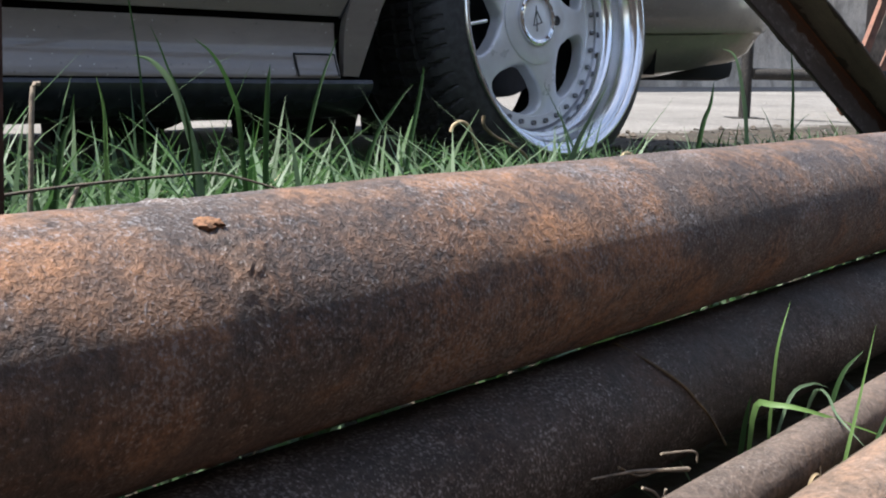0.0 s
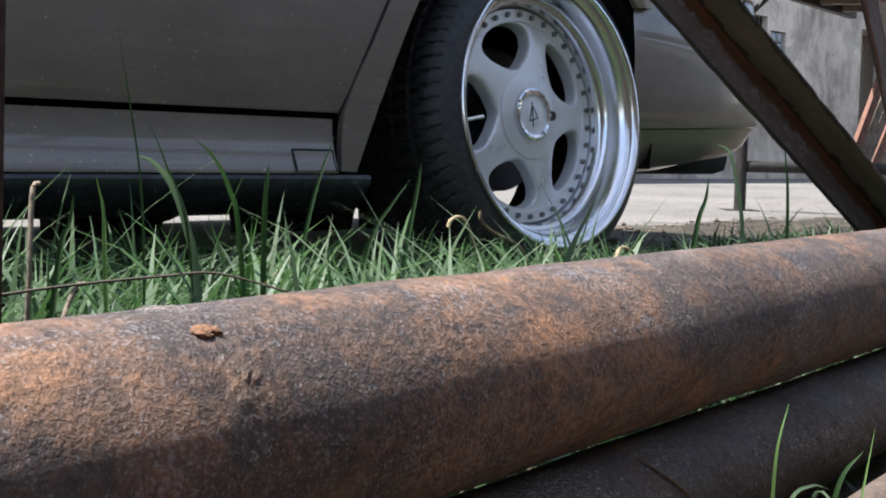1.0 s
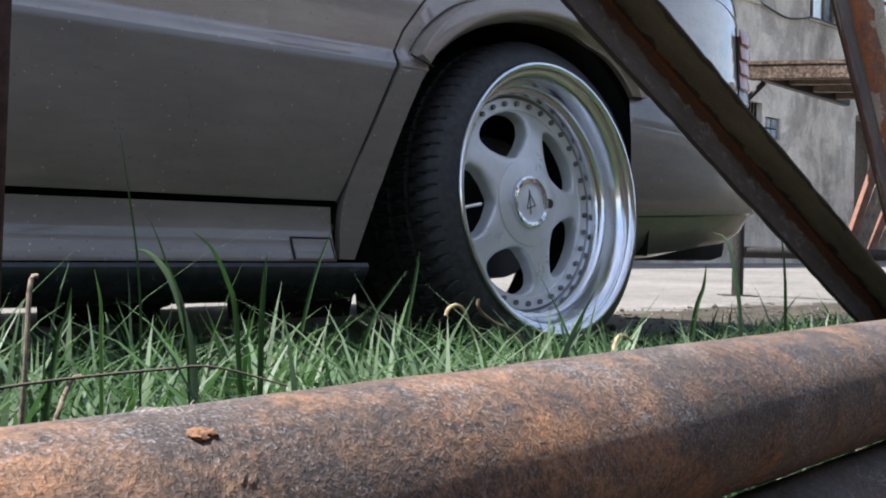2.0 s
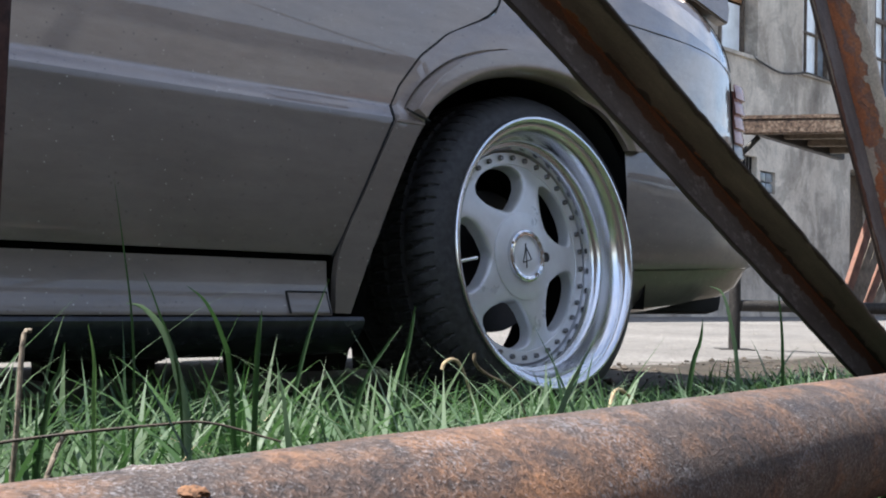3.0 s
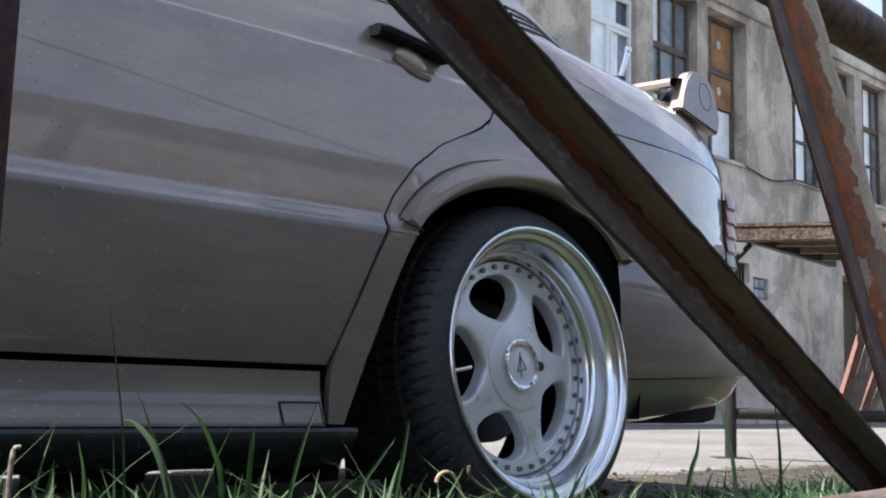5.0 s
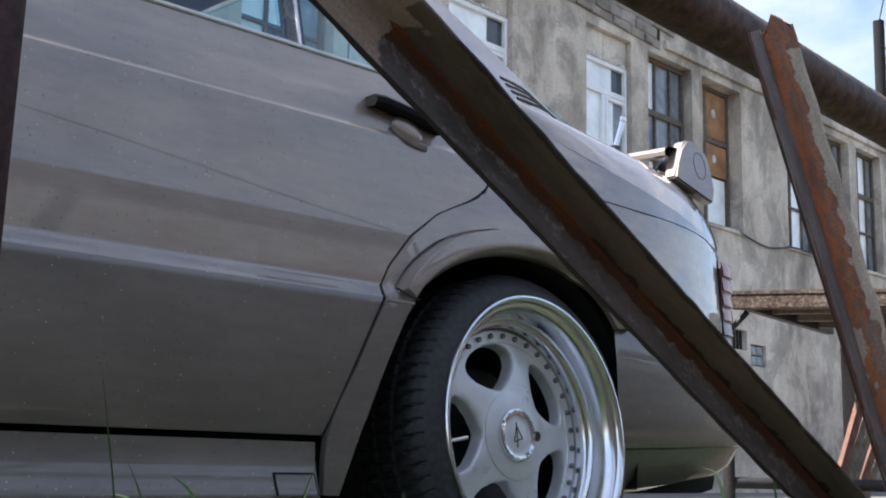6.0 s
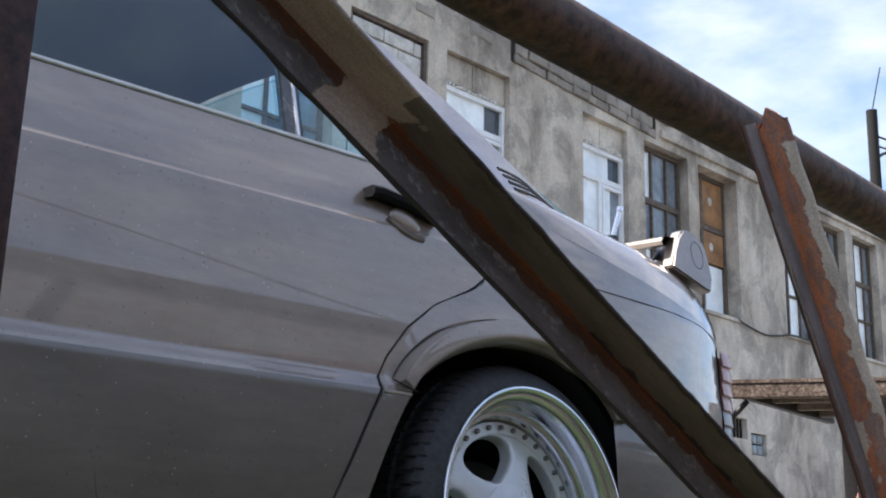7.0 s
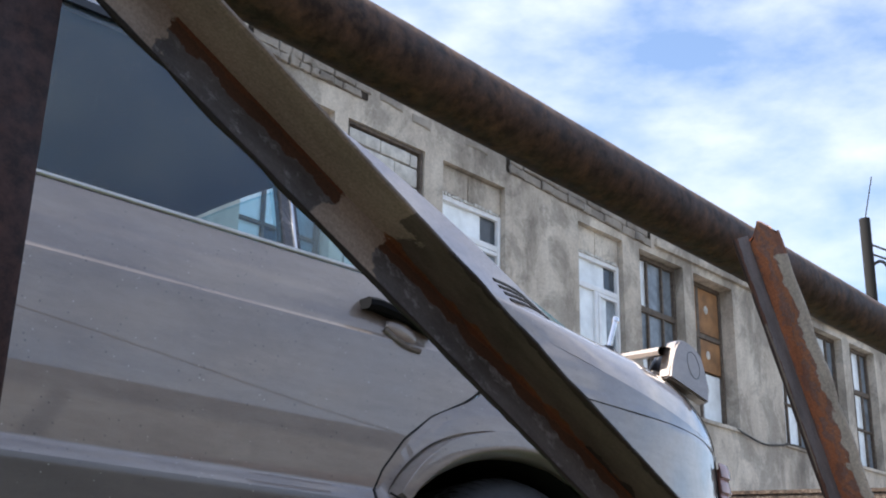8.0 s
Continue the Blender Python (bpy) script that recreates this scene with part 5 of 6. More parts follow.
def window_boarded(u, w):
    y = 0.2
    win = part("window", surround(u, w, 0.05, y), M["frame_old"], HOUSE, "old window half closed with orange boards")
    bars(u + 0.05, u + w - 0.05, SILL, HEAD, (u + 0.40 * w,), (4.18,), 0.06, y, M["frame_old"], win)
    for a, b, c, d in ((u + 0.05, u + 0.37 * w, 4.22, HEAD - 0.06), (u + 0.44 * w, u + w - 0.06, 4.22, HEAD - 0.06), (u + 0.44 * w, u + w - 0.06, 3.75, 4.14)):
        part("board", box(a, b, y - 0.015, y + 0.01, c, d, 0.004, WALL), M["board"], win, "orange-brown wooden board")
    for z in (4.53, 3.96):
        bm = bmesh.new()
        bmesh.ops.create_uvsphere(bm, u_segments=12, v_segments=8, radius=0.045, matrix=WALL @ Matrix.Translation((u + 0.62 * w, y - 0.015, z)) @ Matrix.Diagonal((1, 0.3, 1.2, 1)))
        part("patch", bm, M["block_white"], win, "pale round patch")
    panes((u + 0.44 * w, u + 0.69 * w, u + w - 0.06), (SILL + 0.06, 3.42, 3.73), y + 0.012, lambda i, j: "pane_white", win)
    panes((u + 0.06, u + 0.37 * w), (SILL + 0.06, 3.68, 4.14), y + 0.012, lambda i, j: "pane_white", win)


def window_walled(u, w):
    win = part("window", surround(u, w, 0.035, 0.05), M["frame_old"], HOUSE, "window walled up with white blocks")
    rng = random.Random(9)
    z, row = SILL + 0.045, 0
    while z < HEAD - 0.08:
        a = u + 0.045
        first = True
        while a < u + w - 0.06:
            wide = 0.39 if not (first and row % 2) else 0.19
            b = min(a + wide, u + w - 0.045)
            m = WALL @ Matrix.Translation((0, rng.uniform(-0.012, 0.012), 0))
            part("block", box(a + 0.007, b - 0.007, 0.04, 0.18, z + 0.007, min(z + 0.19, HEAD - 0.05) - 0.007, 0.012, m), M["block_white"], win)
            a, first = b, False
        z += 0.19
        row += 1
    part("mortar_bed", box(u + 0.04, u + w - 0.04, 0.075, 0.17, SILL + 0.04, HEAD - 0.04, 0, WALL), M["grit"], win)


for k, (u, w) in enumerate(BAYS):
    if k in (5, 6):
        window_new(u, w)
    elif k == 4:
        window_walled(u, w)
    elif k == 8:
        window_boarded(u, w)
    else:
        window_old(u, w, k)
    part("window_sill", box(u - 0.04, u + w + 0.04, -0.03, 0.03, SILL - 0.05, SILL - 0.002, 0.01, WALL), M["plaster"], HOUSE)

vent = part("vent", box(4.02, 4.47, 0.2, 0.22, 1.66, 1.90, 0, WALL), M["pane_dark"], HOUSE, "dark basement vent with iron bars")
for k in range(6):
    part("iron_bar", box(4.05 + 0.075 * k, 4.072 + 0.075 * k, 0.06, 0.082, 1.66, 1.90, 0.003, WALL), M["steel_dark"], vent)
blocks = part("glass_block_window", box(4.55, 4.92, 0.2, 0.22, 1.49, 1.75, 0, WALL), M["plaster"], HOUSE, "small grid of grey glass blocks")
for i in range(2):
    for j in range(2):
        part("glass_block", box(4.56 + 0.18 * i, 4.73 + 0.18 * i, 0.03, 0.195, 1.50 + 0.125 * j, 1.615 + 0.125 * j, 0.012, WALL), M["pane_grey"], blocks)
part("doorway", box(7.0, 8.2, 0.36, 0.40, -0.3, 1.98, 0, WALL), M["frame_old"], HOUSE, "old dark wooden door set back")
part("cable", (lambda pts: sum_tube(pts, 0.012))([WALL @ Vector(p) for p in curve([(4.3, -0.02, 3.08), (4.46, -0.03, 3.04), (4.95, -0.03, 2.98), (5.38, -0.03, 3.03), (5.75, -0.03, 3.08), (7.0, -0.03, 3.05)], 24)]), M["wire"], HOUSE, "dark cable sagging along the wall")


# ---- the building behind the viewer, seen only in reflections ----
def brickwork():
    n = Nodes("brickwork")
    t = n.t.nodes.new("ShaderNodeTexBrick")
    t.inputs["Scale"].default_value = 3.9
    t.inputs["Mortar Size"].default_value = 0.022
    t.inputs["Color1"].default_value, t.inputs["Color2"].default_value = (0.36, 0.325, 0.275, 1), (0.45, 0.415, 0.36, 1)
    t.inputs["Mortar"].default_value = (0.17, 0.15, 0.12, 1)
    n.t.links.new(n.coords((1, 1, 1), (radians(90), 0, 0)), t.inputs["Vector"])
    n.put("Base Color", n.mix(1.0, t.outputs["Color"], n.ramp(n.noise(0.7, 5), (0.3, 0.7), (0.7, 1.2)), "MULTIPLY")).put("Roughness", 0.9)
    return n.m


M["brickwork"] = brickwork()


def back_house():
    ob = thing("brick_building", (0, -9.5, 0), "long low brick building with a dark fascia across the yard", "building")
    # The far run towards x = 40 is added to keep horizon sky off the bumper.
    part("wall", box(-18, 40, -9.4, -9.0, -0.2, 3.85), M["brickwork"], ob, "weathered pale brick wall")
    part("roof", box(-18.3, 40.3, -15, -8.975, 3.853, 4.04, 0.01), M["steel_dark"], ob, "dark sheet roof edge")
    part("whitewash", box(5.72, 6.18, -8.998, -8.994, 3.15, 3.56), M["whitewash"], ob, "pale whitewashed patch")
    part("prop", box(-0.09, 0.09, -0.016, -0.002, 0.0, 4.58, 0.002, pose(1.45, -8.98, 0, 0, 33.4, 0)), M["inner"], ob, "slanting dark prop")
    part("cable", sum_tube(curve([(-2.0, -9.2, 5.45), (3.5, -9.05, 4.72), (5.04, -9.03, 4.51), (6.93, -9.02, 4.23), (8.6, -8.95, 4.0)], 30), 0.009, 6), M["wire"], ob)


back_house()


def shade_wall():
    """An unseen low wall, added behind the viewer to darken the pipes and reflections."""
    ob = thing("shade_wall", (0, -1.7, 0), "unseen dark low wall added to block light", "wall", kind="structure")
    part("parapet", box(-2.25, 6.0, -1.77, -1.66, -0.1, 0.90, 0.01), M["dark_wall"], ob)
    part("parapet", box(-2.25, -2.15, -1.657, -1.30, -0.1, 0.90, 0.01), M["dark_wall"], ob)


shade_wall()


# ---- the yard behind the car ----
def bench():
    """A rusty plate table on pipe legs."""
    m = Matrix.Translation((2.80, 1.39, 0)) @ pose(0, 0, 0, 0, 0, -44)
    ob = thing("work_table", (3.1, 1.5, 0), "rusty steel plate table on pipe legs", "table")
    A, B, P = Vector((0.5, -0.866, 0)), Vector((0.985, 0.17, 0)), Vector((2.756, 1.347, 0))

    def slab(s0, s1, t0, t1, z0, z1, bevel):
        bm = bmesh.new()
        ring = [P + A * s + B * t for s, t in ((s0, t0), (s1, t0), (s1, t1), (s0, t1))]
        lo, hi = [bm.verts.new(q + Vector((0, 0, z0))) for q in ring], [bm.verts.new(q + Vector((0, 0, z1))) for q in ring]
        bm.faces.new(lo)
        bm.faces.new(hi)
        for k in range(4):
            bm.faces.new((lo[k], lo[(k + 1) % 4], hi[(k + 1) % 4], hi[k]))
        bmesh.ops.bevel(bm, geom=list(bm.edges), offset=bevel, segments=2, affect="EDGES")
        return bm

    part("table_top", slab(0, 1.2, 0, 1.2, 0.955, 0.972, 0.003), M["table_rust"], ob, "thin steel plate with worn pale paint")
    part("edge_beam", slab(0.003, 1.197, 0.003, 0.05, 0.897, 0.953, 0.004), M["table_rust"], ob, "rust-orange channel edge")
    part("edge_beam", slab(0.003, 0.045, 0.053, 1.19, 0.905, 0.953, 0.004), M["steel_dark"], ob)
    for t in (0.35, 0.65, 0.95):
        part("bearer", slab(0.048, 1.19, t, t + 0.04, 0.915, 0.953, 0.003), M["wood_grey"], ob)
    for x, y in ((0.0, 0.0), (1.15, 0.0), (1.15, 0.55)):
        leg = part("leg", tube(m @ Vector((x, y, 0.0)), m @ Vector((x, y, 0.896)), 0.024, 20), M["steel_dark"], ob, "dark pipe leg")
        part("foot_plate", box(x - 0.07, x + 0.07, y - 0.07, y + 0.07, -0.012, 0.012, 0.003, m), M["steel_dark"], leg)
    part("cross_bar", tube(m @ Vector((0.028, 0, 0.19)), m @ Vector((1.122, 0, 0.19)), 0.024, 20), M["steel_dark"], ob)
    part("stay", tube(m @ Vector((0.0, 0.0, 0.80)), m @ Vector((0.09, 0.0, 0.893)), 0.012, 12), M["steel_dark"], ob)


bench()


def leaning_planks():
    for k, (dx, y, mat, label) in enumerate(((0.0, 1.45, "wood_red", "faded red plank leaning"), (0.10, 1.47, "wood_grey", "weathered grey plank leaning"), (0.20, 1.49, "wood_grey", "weathered grey plank leaning"), (0.31, 1.5, "wood_red", "faded red plank leaning"), (0.42, 1.52, "wood_grey", "weathered grey plank leaning"))):
        m = Matrix.Translation((3.70 + dx, y, 0.0)) @ pose(0, 0, 0, 0, 33 + 1.5 * k, 0)
        solo("plank", box(-0.032, 0.032, -0.012, 0.012, 0.02, 0.86 - 0.03 * k, 0.004, m), M[mat], (3.70 + dx, y, 0), label, "plank", "planks leaning in the yard")


leaning_planks()


def street_pole():
    ob = thing("utility_pole", (25.7, 11.5, 0), "dark wooden utility pole with wires", "utility pole")
    part("shaft", tube((25.85, 11.6, 0), (25.37, 11.32, 10.9), 0.13, 16), M["pole"], ob)
    part("aerial_rod", tube((25.37, 11.3, 10.9), (25.30, 11.0, 11.9), 0.014, 8), M["pole"], ob)
    for z, end in ((10.3, (40, 8, 10.9)), (10.05, (40, 7.5, 10.6))):
        a, b = Vector((25.4, 11.35, z)), Vector(end)
        part("cable", sum_tube([a.lerp(b, k / 12) - Vector((0, 0, 0.5 * math.sin(math.pi * k / 12))) for k in range(13)], 0.025), M["wire"], ob)
    part("cable", sum_tube(curve([(25.5, 11.4, 9.7), (25.9, 11.2, 9.9), (26.2, 11.0, 9.2), (26.4, 10.9, 8.6)], 12), 0.04), M["wire"], ob)


street_pole()


def far_house():
    ob = thing("far_house", (30, 13.5, 0), "brown-roofed house beyond the yard", "house")
    part("wall", box(25.2, 36, 12.2, 20, 0, 8.6), M["plaster"], ob)
    part("roof", box(24.9, 36.4, 11.8, 20.3, 8.603, 8.95, 0.04), M["roof_far"], ob, "brown roof edge")


far_house()


# ---- grass ----
def blade(bm, base, height, width, lean, bend, turn, segs=5):
    """One tapered, bent blade of grass."""
    dx, dy = math.cos(turn), math.sin(turn)
    last = None
    for k in range(segs + 1):
        s = k / segs
        out = lean * s * height + bend * height * s**2.3
        z = height * (s - 0.32 * abs(bend) * s**3)
        w = width * (1 - s**1.8) * (0.75 + 0.5 * s * (1 - s) * 2)
        c = Vector((base[0] + dx * out, base[1] + dy * out, base[2] + z))
        q = Vector((-dy, dx, 0)) * w / 2
        if k == segs:
            tip = bm.verts.new(c)
            bm.faces.new((last[0], last[1], tip))
        else:
            fold = Vector((dx, dy, 0)) * w * 0.18
            now = (bm.verts.new(c - q + fold), bm.verts.new(c + q + fold))
            if last:
                bm.faces.new((last[0], last[1], now[1], now[0]))
            last = now


def pipe_line(x):
    """The y of the large pipe's middle line at x."""
    p = FOOT + PERP * 0.310
    return p.y + (x - p.x) * AX.y / AX.x


def lawn(name, count, x0, x1, y0, y1, tall, seed, mat, label, wide=0.0060):
    rng = random.Random(seed)
    bm = bmesh.new()
    n = 0
    while n < count:
        x, y = rng.uniform(x0, x1), rng.uniform(y0, y1)
        clump = noise.noise(Vector((x * 5, y * 5, seed)))
        if rng.random() > 0.62 + 0.6 * clump:
            continue
        if y < pipe_line(x) + 0.055 or (abs(x) < 0.24 and -0.02 < y < 0.24):
            continue
        turn, lean, bend = rng.uniform(0, 6.283), rng.uniform(0.03, 0.6), rng.uniform(0.1, 1.15)
        h = tall(x, y) * rng.uniform(0.35, 1.0) ** 0.8 * (1 + 0.55 * clump) * (1.35 if rng.random() < 0.04 else 1.0)
        reach = (lean + bend) * h
        if y + reach * math.sin(turn) < pipe_line(x + reach * math.cos(turn)) + 0.03:
            continue
        blade(bm, (x, y, -0.012), h, wide * rng.uniform(0.55, 1.35), lean, bend, turn)
        n += 1
    ob = solo(name, bm, M[mat], (0, 0, 0), label, "grass", kind="stuff", smooth=0)
    ob.data.shade_smooth()
    return ob


def height(x, y):
    near = max(0.0, min(1.0, (-0.1 - y) / 0.7))
    left = max(0.0, min(1.0, (-0.2 - x) / 0.6))
    return 0.105 + 0.03 * near + 0.045 * left


lawn("grass", 7000, -1.75, 1.9, -1.1, 0.12, height, 1, "grass", "fresh green uncut grass in the yard", 0.0068)
lawn("grass_fringe", 2200, -1.75, 2.4, -1.1, 0.25, lambda x, y: 0.07, 5, "grass", "short green grass at the yard edge")
lawn("pale_grass", 1700, -1.75, 1.4, -1.1, 0.02, lambda x, y: 1.1 * height(x, y), 2, "grass_pale", "pale sunlit grass blades", 0.0082)
lawn("dry_grass", 260, -1.7, 1.2, -1.05, 0.05, lambda x, y: 0.8 * height(x, y), 3, "dry", "dry straw among the grass", 0.0026)


def stems():
    """The few blades and straws that stand out alone."""
    alone = [([(-1.232, -0.72, -0.01), (-1.232, -0.72, 0.135), (-1.235, -0.72, 0.197), (-1.243, -0.72, 0.247), (-1.251, -0.72, 0.290)], 0.0017, "grass"),
             ([(-1.185, -0.72, -0.01), (-1.191, -0.72, 0.121), (-1.201, -0.72, 0.167), (-1.212, -0.72, 0.193), (-1.227, -0.72, 0.208), (-1.240, -0.72, 0.211)], 0.0058, "grass_pale"),
             ([(-1.19, -0.72, -0.01), (-1.198, -0.72, 0.152), (-1.217, -0.72, 0.208), (-1.228, -0.72, 0.231)], 0.0019, "grass"),
             ([(-1.13, -0.70, -0.01), (-1.151, -0.71, 0.154), (-1.163, -0.715, 0.189), (-1.18, -0.72, 0.212), (-1.195, -0.72, 0.223)], 0.0036, "grass"),
             ([(-1.13, -0.71, -0.01), (-1.134, -0.715, 0.141), (-1.136, -0.72, 0.189), (-1.134, -0.72, 0.207)], 0.0045, "grass"),
             ([(-1.255, -0.72, -0.01), (-1.260, -0.72, 0.14), (-1.261, -0.72, 0.176), (-1.266, -0.72, 0.198)], 0.0030, "grass_fresh"),
             ([(-1.31, -0.72, -0.01), (-1.292, -0.72, 0.142), (-1.284, -0.72, 0.169), (-1.281, -0.72, 0.187)], 0.0040, "grass"),
             ([(-0.92, -0.45, -0.01), (-0.895, -0.45, 0.119), (-0.876, -0.45, 0.186), (-0.855, -0.45, 0.233)], 0.0045, "grass"),
             ([(-0.775, -0.45, -0.01), (-0.755, -0.45, 0.113), (-0.74, -0.45, 0.18), (-0.735, -0.45, 0.207)], 0.0055, "grass"),
             ([(-0.85, -0.45, -0.01), (-0.807, -0.45, 0.121), (-0.777, -0.45, 0.162), (-0.751, -0.45, 0.188)], 0.0045, "grass"),
             ([(-0.09, -0.45, -0.01), (-0.099, -0.45, 0.119), (-0.117, -0.45, 0.184), (-0.14, -0.45, 0.228), (-0.173, -0.45, 0.238)], 0.0065, "grass_pale"),
             ([(0.03, -0.45, -0.01), (0.025, -0.45, 0.132), (0.019, -0.45, 0.192), (0.003, -0.45, 0.259)], 0.0055, "grass"),
             ([(-0.24, -0.45, -0.01), (-0.213, -0.45, 0.122), (-0.194, -0.45, 0.161), (-0.188, -0.45, 0.193)], 0.0075, "grass")]
    for pts, wide, mat in alone:
        line = curve(pts, 16)
        rows = []
        for k, p in enumerate(line):
            d = (line[min(k + 1, 16)] - line[max(k - 1, 0)]).normalized()
            q = d.cross(Vector((0.6, 0.75, 0.1))).normalized() * (wide / 2) * (1 - (k / 16) ** 2.6 * 0.93)
            rows.append([p - q, p + Vector((0.6, 0.75, 0)) * wide * 0.18, p + q])
        ob = solo("grass_blade", sheet(rows), M[mat], line[0], "single tall green grass blade standing in the lawn", "grass", "tall grass blades", smooth=0)
        ob.data.shade_smooth()
    for x, y, h, dx in ((-1.287, -0.664, 0.192, 0.006), (-1.298, -0.65, 0.185, -0.02), (-1.275, -0.67, 0.125, 0.02)):
        solo("dry_stalk", sum_tube(curve([(x, y, -0.01), (x + dx * 0.5, y + 0.006, h * 0.35), (x + dx * 0.3, y - 0.004, h * 0.7), (x + dx, y, h * 0.97), (x + dx * 1.2 + 0.004, y, h)], 14), 0.0021, 8, 0.75), M["twig_grey"], (x, y, -0.01), "broken pale dry plant stalk", "plant stalk", "dry stalks in the grass")
    pts = curve([(-1.40, -0.66, 0.11), (-1.322, -0.702, 0.125), (-1.284, -0.737, 0.133), (-1.247, -0.772, 0.139), (-1.224, -0.793, 0.141), (-1.19, -0.82, 0.13)], 24)
    solo("twig", sum_tube(pts, 0.0012, 6, 0.6), M["bark"], pts[0], "thin dark twig caught in the grass", "twig")


stems()


def near_bits():
    """Blades and twigs between the pipes."""
    rng = random.Random(12)

    def spot(off, s, z=0.0):
        return FOOT + PERP * off + AX * s + Vector((0, 0, z))

    bm = bmesh.new()
    for k in range(420):
        off, s = rng.choice((0.240, 0.234, 0.186, 0.188)) + rng.uniform(-0.008, 0.008), rng.uniform(0.3, 2.2)
        p = spot(off, s, -0.01)
        blade(bm, p, rng.uniform(0.015, 0.045), rng.uniform(0.0015, 0.003), rng.uniform(0.1, 0.9), rng.uniform(0, 0.8), rng.uniform(0, 6.28))
    for k in range(130):
        p = spot(rng.uniform(0.352, 0.40), rng.uniform(-0.4, 2.4), -0.01)
        blade(bm, p, rng.uniform(0.02, 0.05), rng.uniform(0.002, 0.0045), rng.uniform(0.02, 0.3), rng.uniform(0, 0.4), rng.uniform(0, 6.28))
    for k in range(46):
        p = spot(rng.uniform(0.232, 0.245), rng.uniform(1.25, 2.3), -0.01)
        blade(bm, p, rng.uniform(0.06, 0.12), rng.uniform(0.004, 0.007), rng.uniform(0.05, 0.3), rng.uniform(0.2, 0.9), rng.uniform(1.0, 3.6))
    ob = solo("low_grass", bm, M["grass"], (0, 0, 0), "short green grass between the pipes", "grass", kind="stuff", smooth=0)
    ob.data.shade_smooth()
    single = [([(0.235, 0.583, -0.005), (0.235, 0.585, 0.045), (0.235, 0.589, 0.074), (0.235, 0.602, 0.095)], 0.0020, "grass_fresh"), ([(0.188, 0.546, -0.005), (0.185, 0.5535, 0.034), (0.185, 0.566, 0.058), (0.185, 0.5826, 0.093)], 0.0020, "grass_fresh"),
              ([(0.238, 0.566, 0.0), (0.236, 0.566, 0.044), (0.228, 0.5695, 0.048), (0.21, 0.5764, 0.0462), (0.185, 0.611, 0.031)], 0.0036, "grass_fresh"), ([(0.24, 0.63, 0.0), (0.232, 0.635, 0.0395), (0.216, 0.612, 0.046), (0.2, 0.5813, 0.0455), (0.182, 0.573, 0.0346)], 0.0026, "grass_pale"),
              ([(0.238, 0.59, 0.0), (0.236, 0.61, 0.04), (0.232, 0.63, 0.046), (0.228, 0.645, 0.042)], 0.0022, "grass_pale"), ([(0.243, 0.565, 0.0), (0.241, 0.567, 0.035), (0.238, 0.566, 0.052)], 0.003, "grass"),
              ([(0.186, 0.57, 0.0), (0.185, 0.60, 0.035), (0.184, 0.63, 0.05)], 0.0022, "grass"), ([(0.236, 0.66, 0.0), (0.232, 0.675, 0.04), (0.225, 0.69, 0.055)], 0.003, "grass"),
              ([(0.190, 0.515, 0.0), (0.188, 0.517, 0.03), (0.186, 0.525, 0.033), (0.184, 0.53, 0.02)], 0.0016, "dry"), ([(0.192, 0.505, 0.0), (0.19, 0.5, 0.02), (0.188, 0.495, 0.028)], 0.0014, "dry")]
    for pts, w, mat in single:
        line = curve([spot(*p) for p in pts], 14)
        bm = bmesh.new()
        rows = []
        for k, p in enumerate(line):
            d = (line[min(k + 1, 14)] - line[max(k - 1, 0)]).normalized()
            q = d.cross(Vector((-0.6, -0.6, 0.5))).normalized() * (w / 2) * (1 - (k / 14) ** 2.5 * 0.95) * min(1.0, 0.35 + k / 7)
            rows.append([p - q, p + Vector((0, 0, -w * 0.15)), p + q])
        sheet(rows, bm)
        ob = solo("grass_blade", bm, M[mat], line[0], "single green grass blade growing between pipes", "grass", "blades between pipes", smooth=0)
        ob.data.shade_smooth()
    for pts, r, thin, mat, label in (
            ([(0.2857, 0.5115, 0.0795), (0.2658, 0.511, 0.0738), (0.2557, 0.5248, 0.0622), (0.252, 0.5357, 0.0518), (0.2515, 0.550, 0.041), (0.250, 0.566, 0.024)], 0.0008, 0.8, "straw", "thin dark straw bent over the pipe"),
            ([(0.235, 0.493, 0.033), (0.237, 0.478, 0.036), (0.242, 0.455, 0.040), (0.249, 0.432, 0.041)], 0.0012, 0.4, "twig_grey", "short pale dry twig lying between pipes"),
            ([(0.236, 0.468, 0.046), (0.235, 0.498, 0.04), (0.235, 0.502, 0.034)], 0.0006, 0.8, "twig_grey", "thin grey bent twig lying on pipe"),
            ([(0.236, 0.452, 0.035), (0.238, 0.468, 0.028), (0.24, 0.48, 0.018)], 0.0007, 0.6, "twig_grey", "thin grey bent twig lying on pipe"),
            ([(0.234, 0.47, 0.03), (0.238, 0.472, 0.012)], 0.0006, 0.8, "twig_grey", "thin grey bent twig lying on pipe"),
            ([(0.244, 0.445, 0.044), (0.243, 0.462, 0.036), (0.238, 0.475, 0.037)], 0.0006, 0.7, "straw", "thin dark bent twig lying on pipe"),
            ([(0.197, 0.552, 0.034), (0.192, 0.545, 0.02), (0.187, 0.548, 0.008)], 0.0005, 0.8, "dry", "thin dry straw over the thin pipe")):
        line = curve([spot(*p) for p in pts], 14)
        solo("twig", sum_tube(line, r, 8, thin), M[mat], line[0], label, "twig", "twigs on the pipes")
    bm = bmesh.new()
    bmesh.ops.create_icosphere(bm, subdivisions=2, radius=0.02, matrix=Matrix.Translation((-0.42, -0.08, 0.012)))
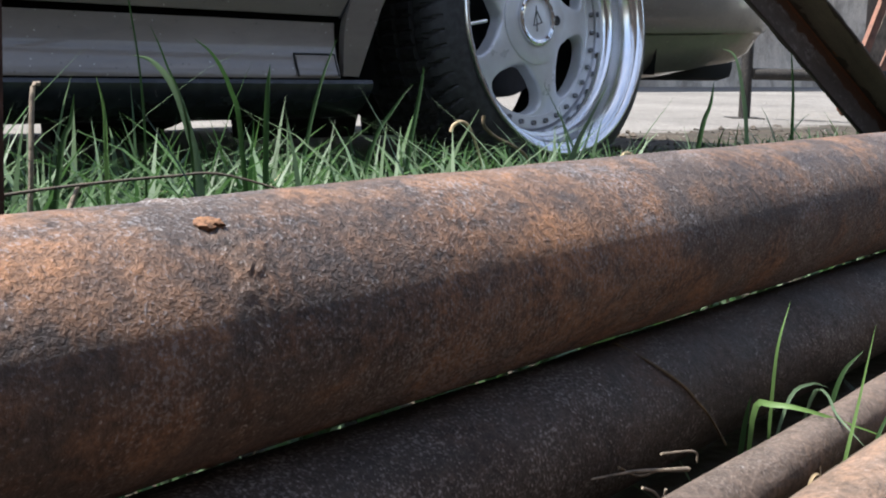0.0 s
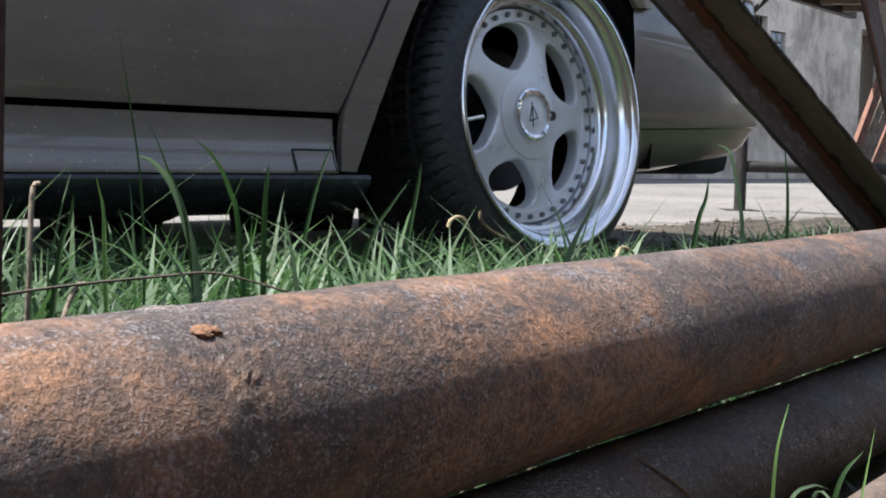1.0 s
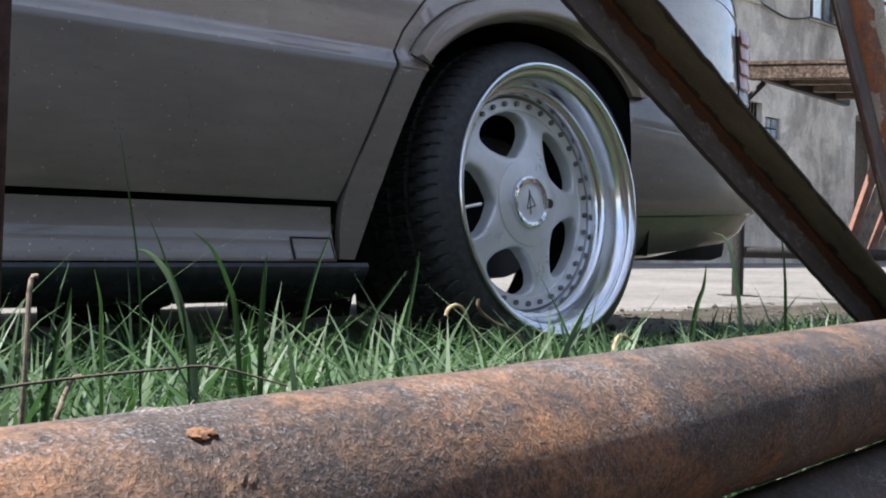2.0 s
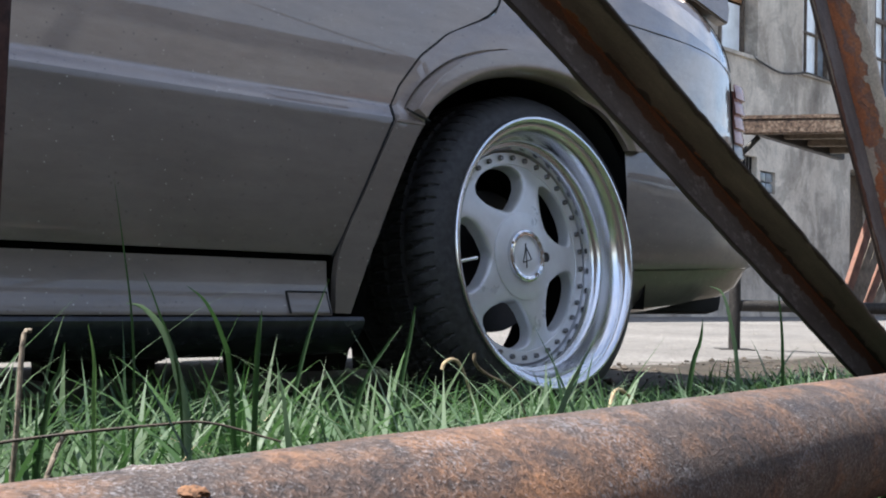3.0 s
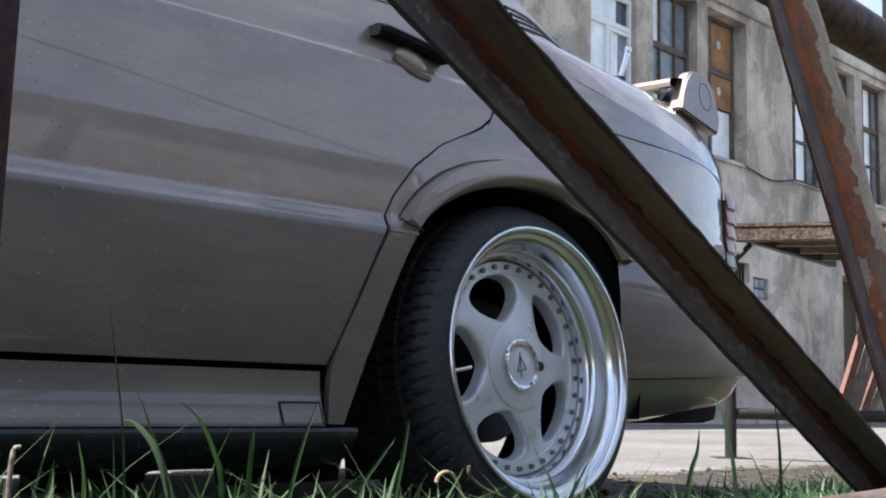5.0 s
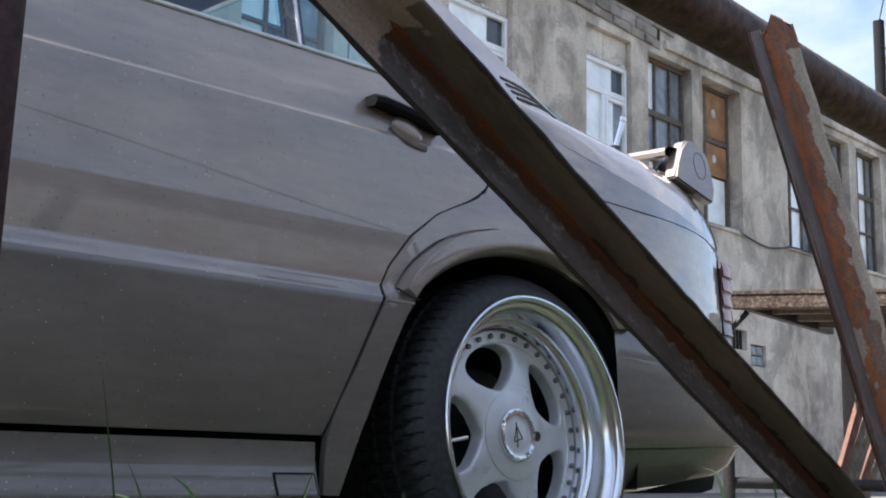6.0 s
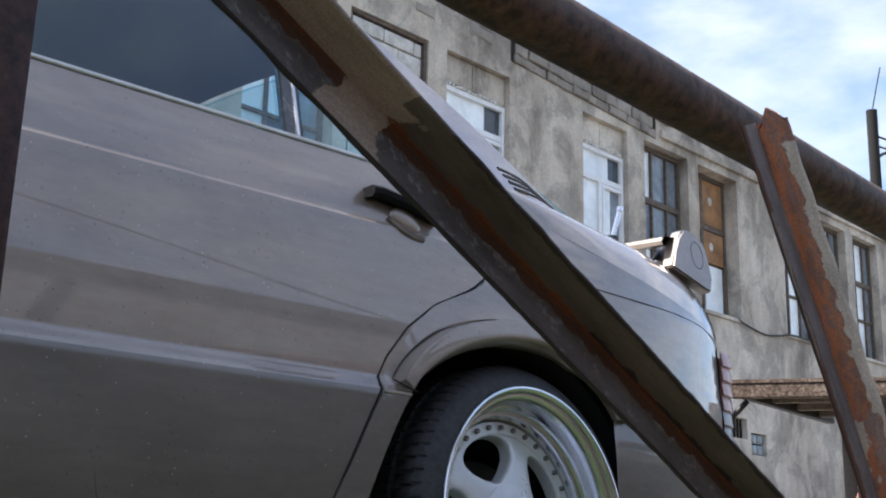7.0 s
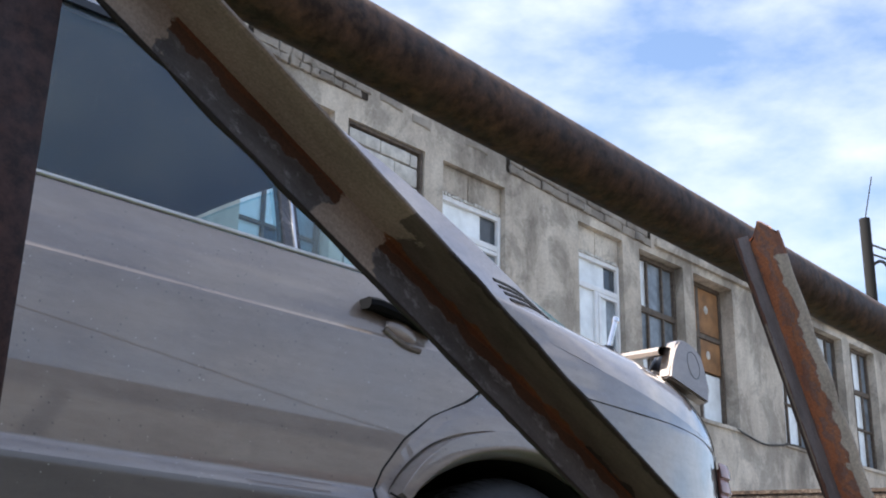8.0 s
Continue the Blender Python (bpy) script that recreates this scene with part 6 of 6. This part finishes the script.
    for v in bm.verts:
        v.co += Vector((0.4, 0.3, 0.8)) * 0.006 * noise.noise(v.co * 60)
    solo("stone", bm, M["stone"], (-0.42, -0.08, 0), "small pale stone lying in the grass", "stone")
    for name_mat, r, line in (("dry", 0.0028, [(-0.546, -0.3, 0.123), (-0.541, -0.3, 0.132), (-0.528, -0.3, 0.136), (-0.514, -0.3, 0.13), (-0.501, -0.3, 0.109), (-0.481, -0.3, 0.068)]), ("straw", 0.0026, [(-0.487, -0.3, 0.143), (-0.485, -0.3, 0.13), (-0.463, -0.3, 0.115), (-0.426, -0.3, 0.101), (-0.401, -0.3, 0.086), (-0.386, -0.3, 0.059)])):
        pts = curve(line, 24)
        solo("dry_stalk", sum_tube(pts, r, 8, 0.6), M[name_mat], pts[0], "curled dry stalk standing beside the wheel", "plant stalk", "dry stalks in the grass")
    pts = curve([(-0.26, -0.34, 0.02), (-0.235, -0.33, 0.075), (-0.20, -0.32, 0.085), (-0.15, -0.32, 0.055), (-0.10, -0.30, 0.03), (-0.07, -0.30, 0.0)], 20)
    solo("dry_stalk", sum_tube(pts, 0.003, 8, 0.7), M["dry"], pts[0], "curled brown dry stalk beside the wheel", "plant stalk", "dry stalks in the grass")


near_bits()


def gravel():
    """Loose grit on the concrete behind the car."""
    rng = random.Random(33)
    bm = bmesh.new()
    for k in range(700):
        x, y, r = rng.uniform(1.3, 6.5), rng.uniform(0.4, 4.2), rng.uniform(0.002, 0.006)
        z = 0.018 * max(0.0, 1 - math.hypot(x, y) / 9) * (noise.noise(Vector((x * 1.7, y * 1.7, 0))) + 0.25)
        ring = [bm.verts.new((x + r * rng.uniform(0.7, 1.2) * math.cos(a), y + r * rng.uniform(0.7, 1.2) * math.sin(a), z + 0.1 * r)) for a in (0.3, 1.6, 2.8, 4.0, 5.2)]
        top, low = bm.verts.new((x + 0.2 * r, y, z + r * rng.uniform(0.6, 1.0))), bm.verts.new((x, y, z - 0.5 * r))
        for j in range(5):
            bm.faces.new((ring[j], ring[(j + 1) % 5], top))
            bm.faces.new((ring[(j + 1) % 5], ring[j], low))
    clods = bmesh.new()
    for k in range(650):
        x, y, r = rng.uniform(0.25, 2.4), rng.uniform(-0.3, 1.0), 0.003 + 0.012 * rng.random() ** 3
        ring = [clods.verts.new((x + r * rng.uniform(0.7, 1.3) * math.cos(a), y + r * rng.uniform(0.7, 1.3) * math.sin(a), 0.004 + 0.1 * r)) for a in (0.3, 1.6, 2.8, 4.0, 5.2)]
        top, low = clods.verts.new((x + 0.2 * r, y, 0.004 + r * rng.uniform(0.5, 1.0))), clods.verts.new((x, y, -0.6 * r))
        for j in range(5):
            clods.faces.new((ring[j], ring[(j + 1) % 5], top))
            clods.faces.new((ring[(j + 1) % 5], ring[j], low))
    solo("soil_clods", clods, M["joint"], (0, 0, 0), "small dark clods of soil at the grass edge", "soil", kind="stuff", smooth=0)
    solo("gravel", bm, M["grit"], (0, 0, 0), "loose pale grit lying on the concrete", "gravel", kind="stuff", smooth=0)


gravel()
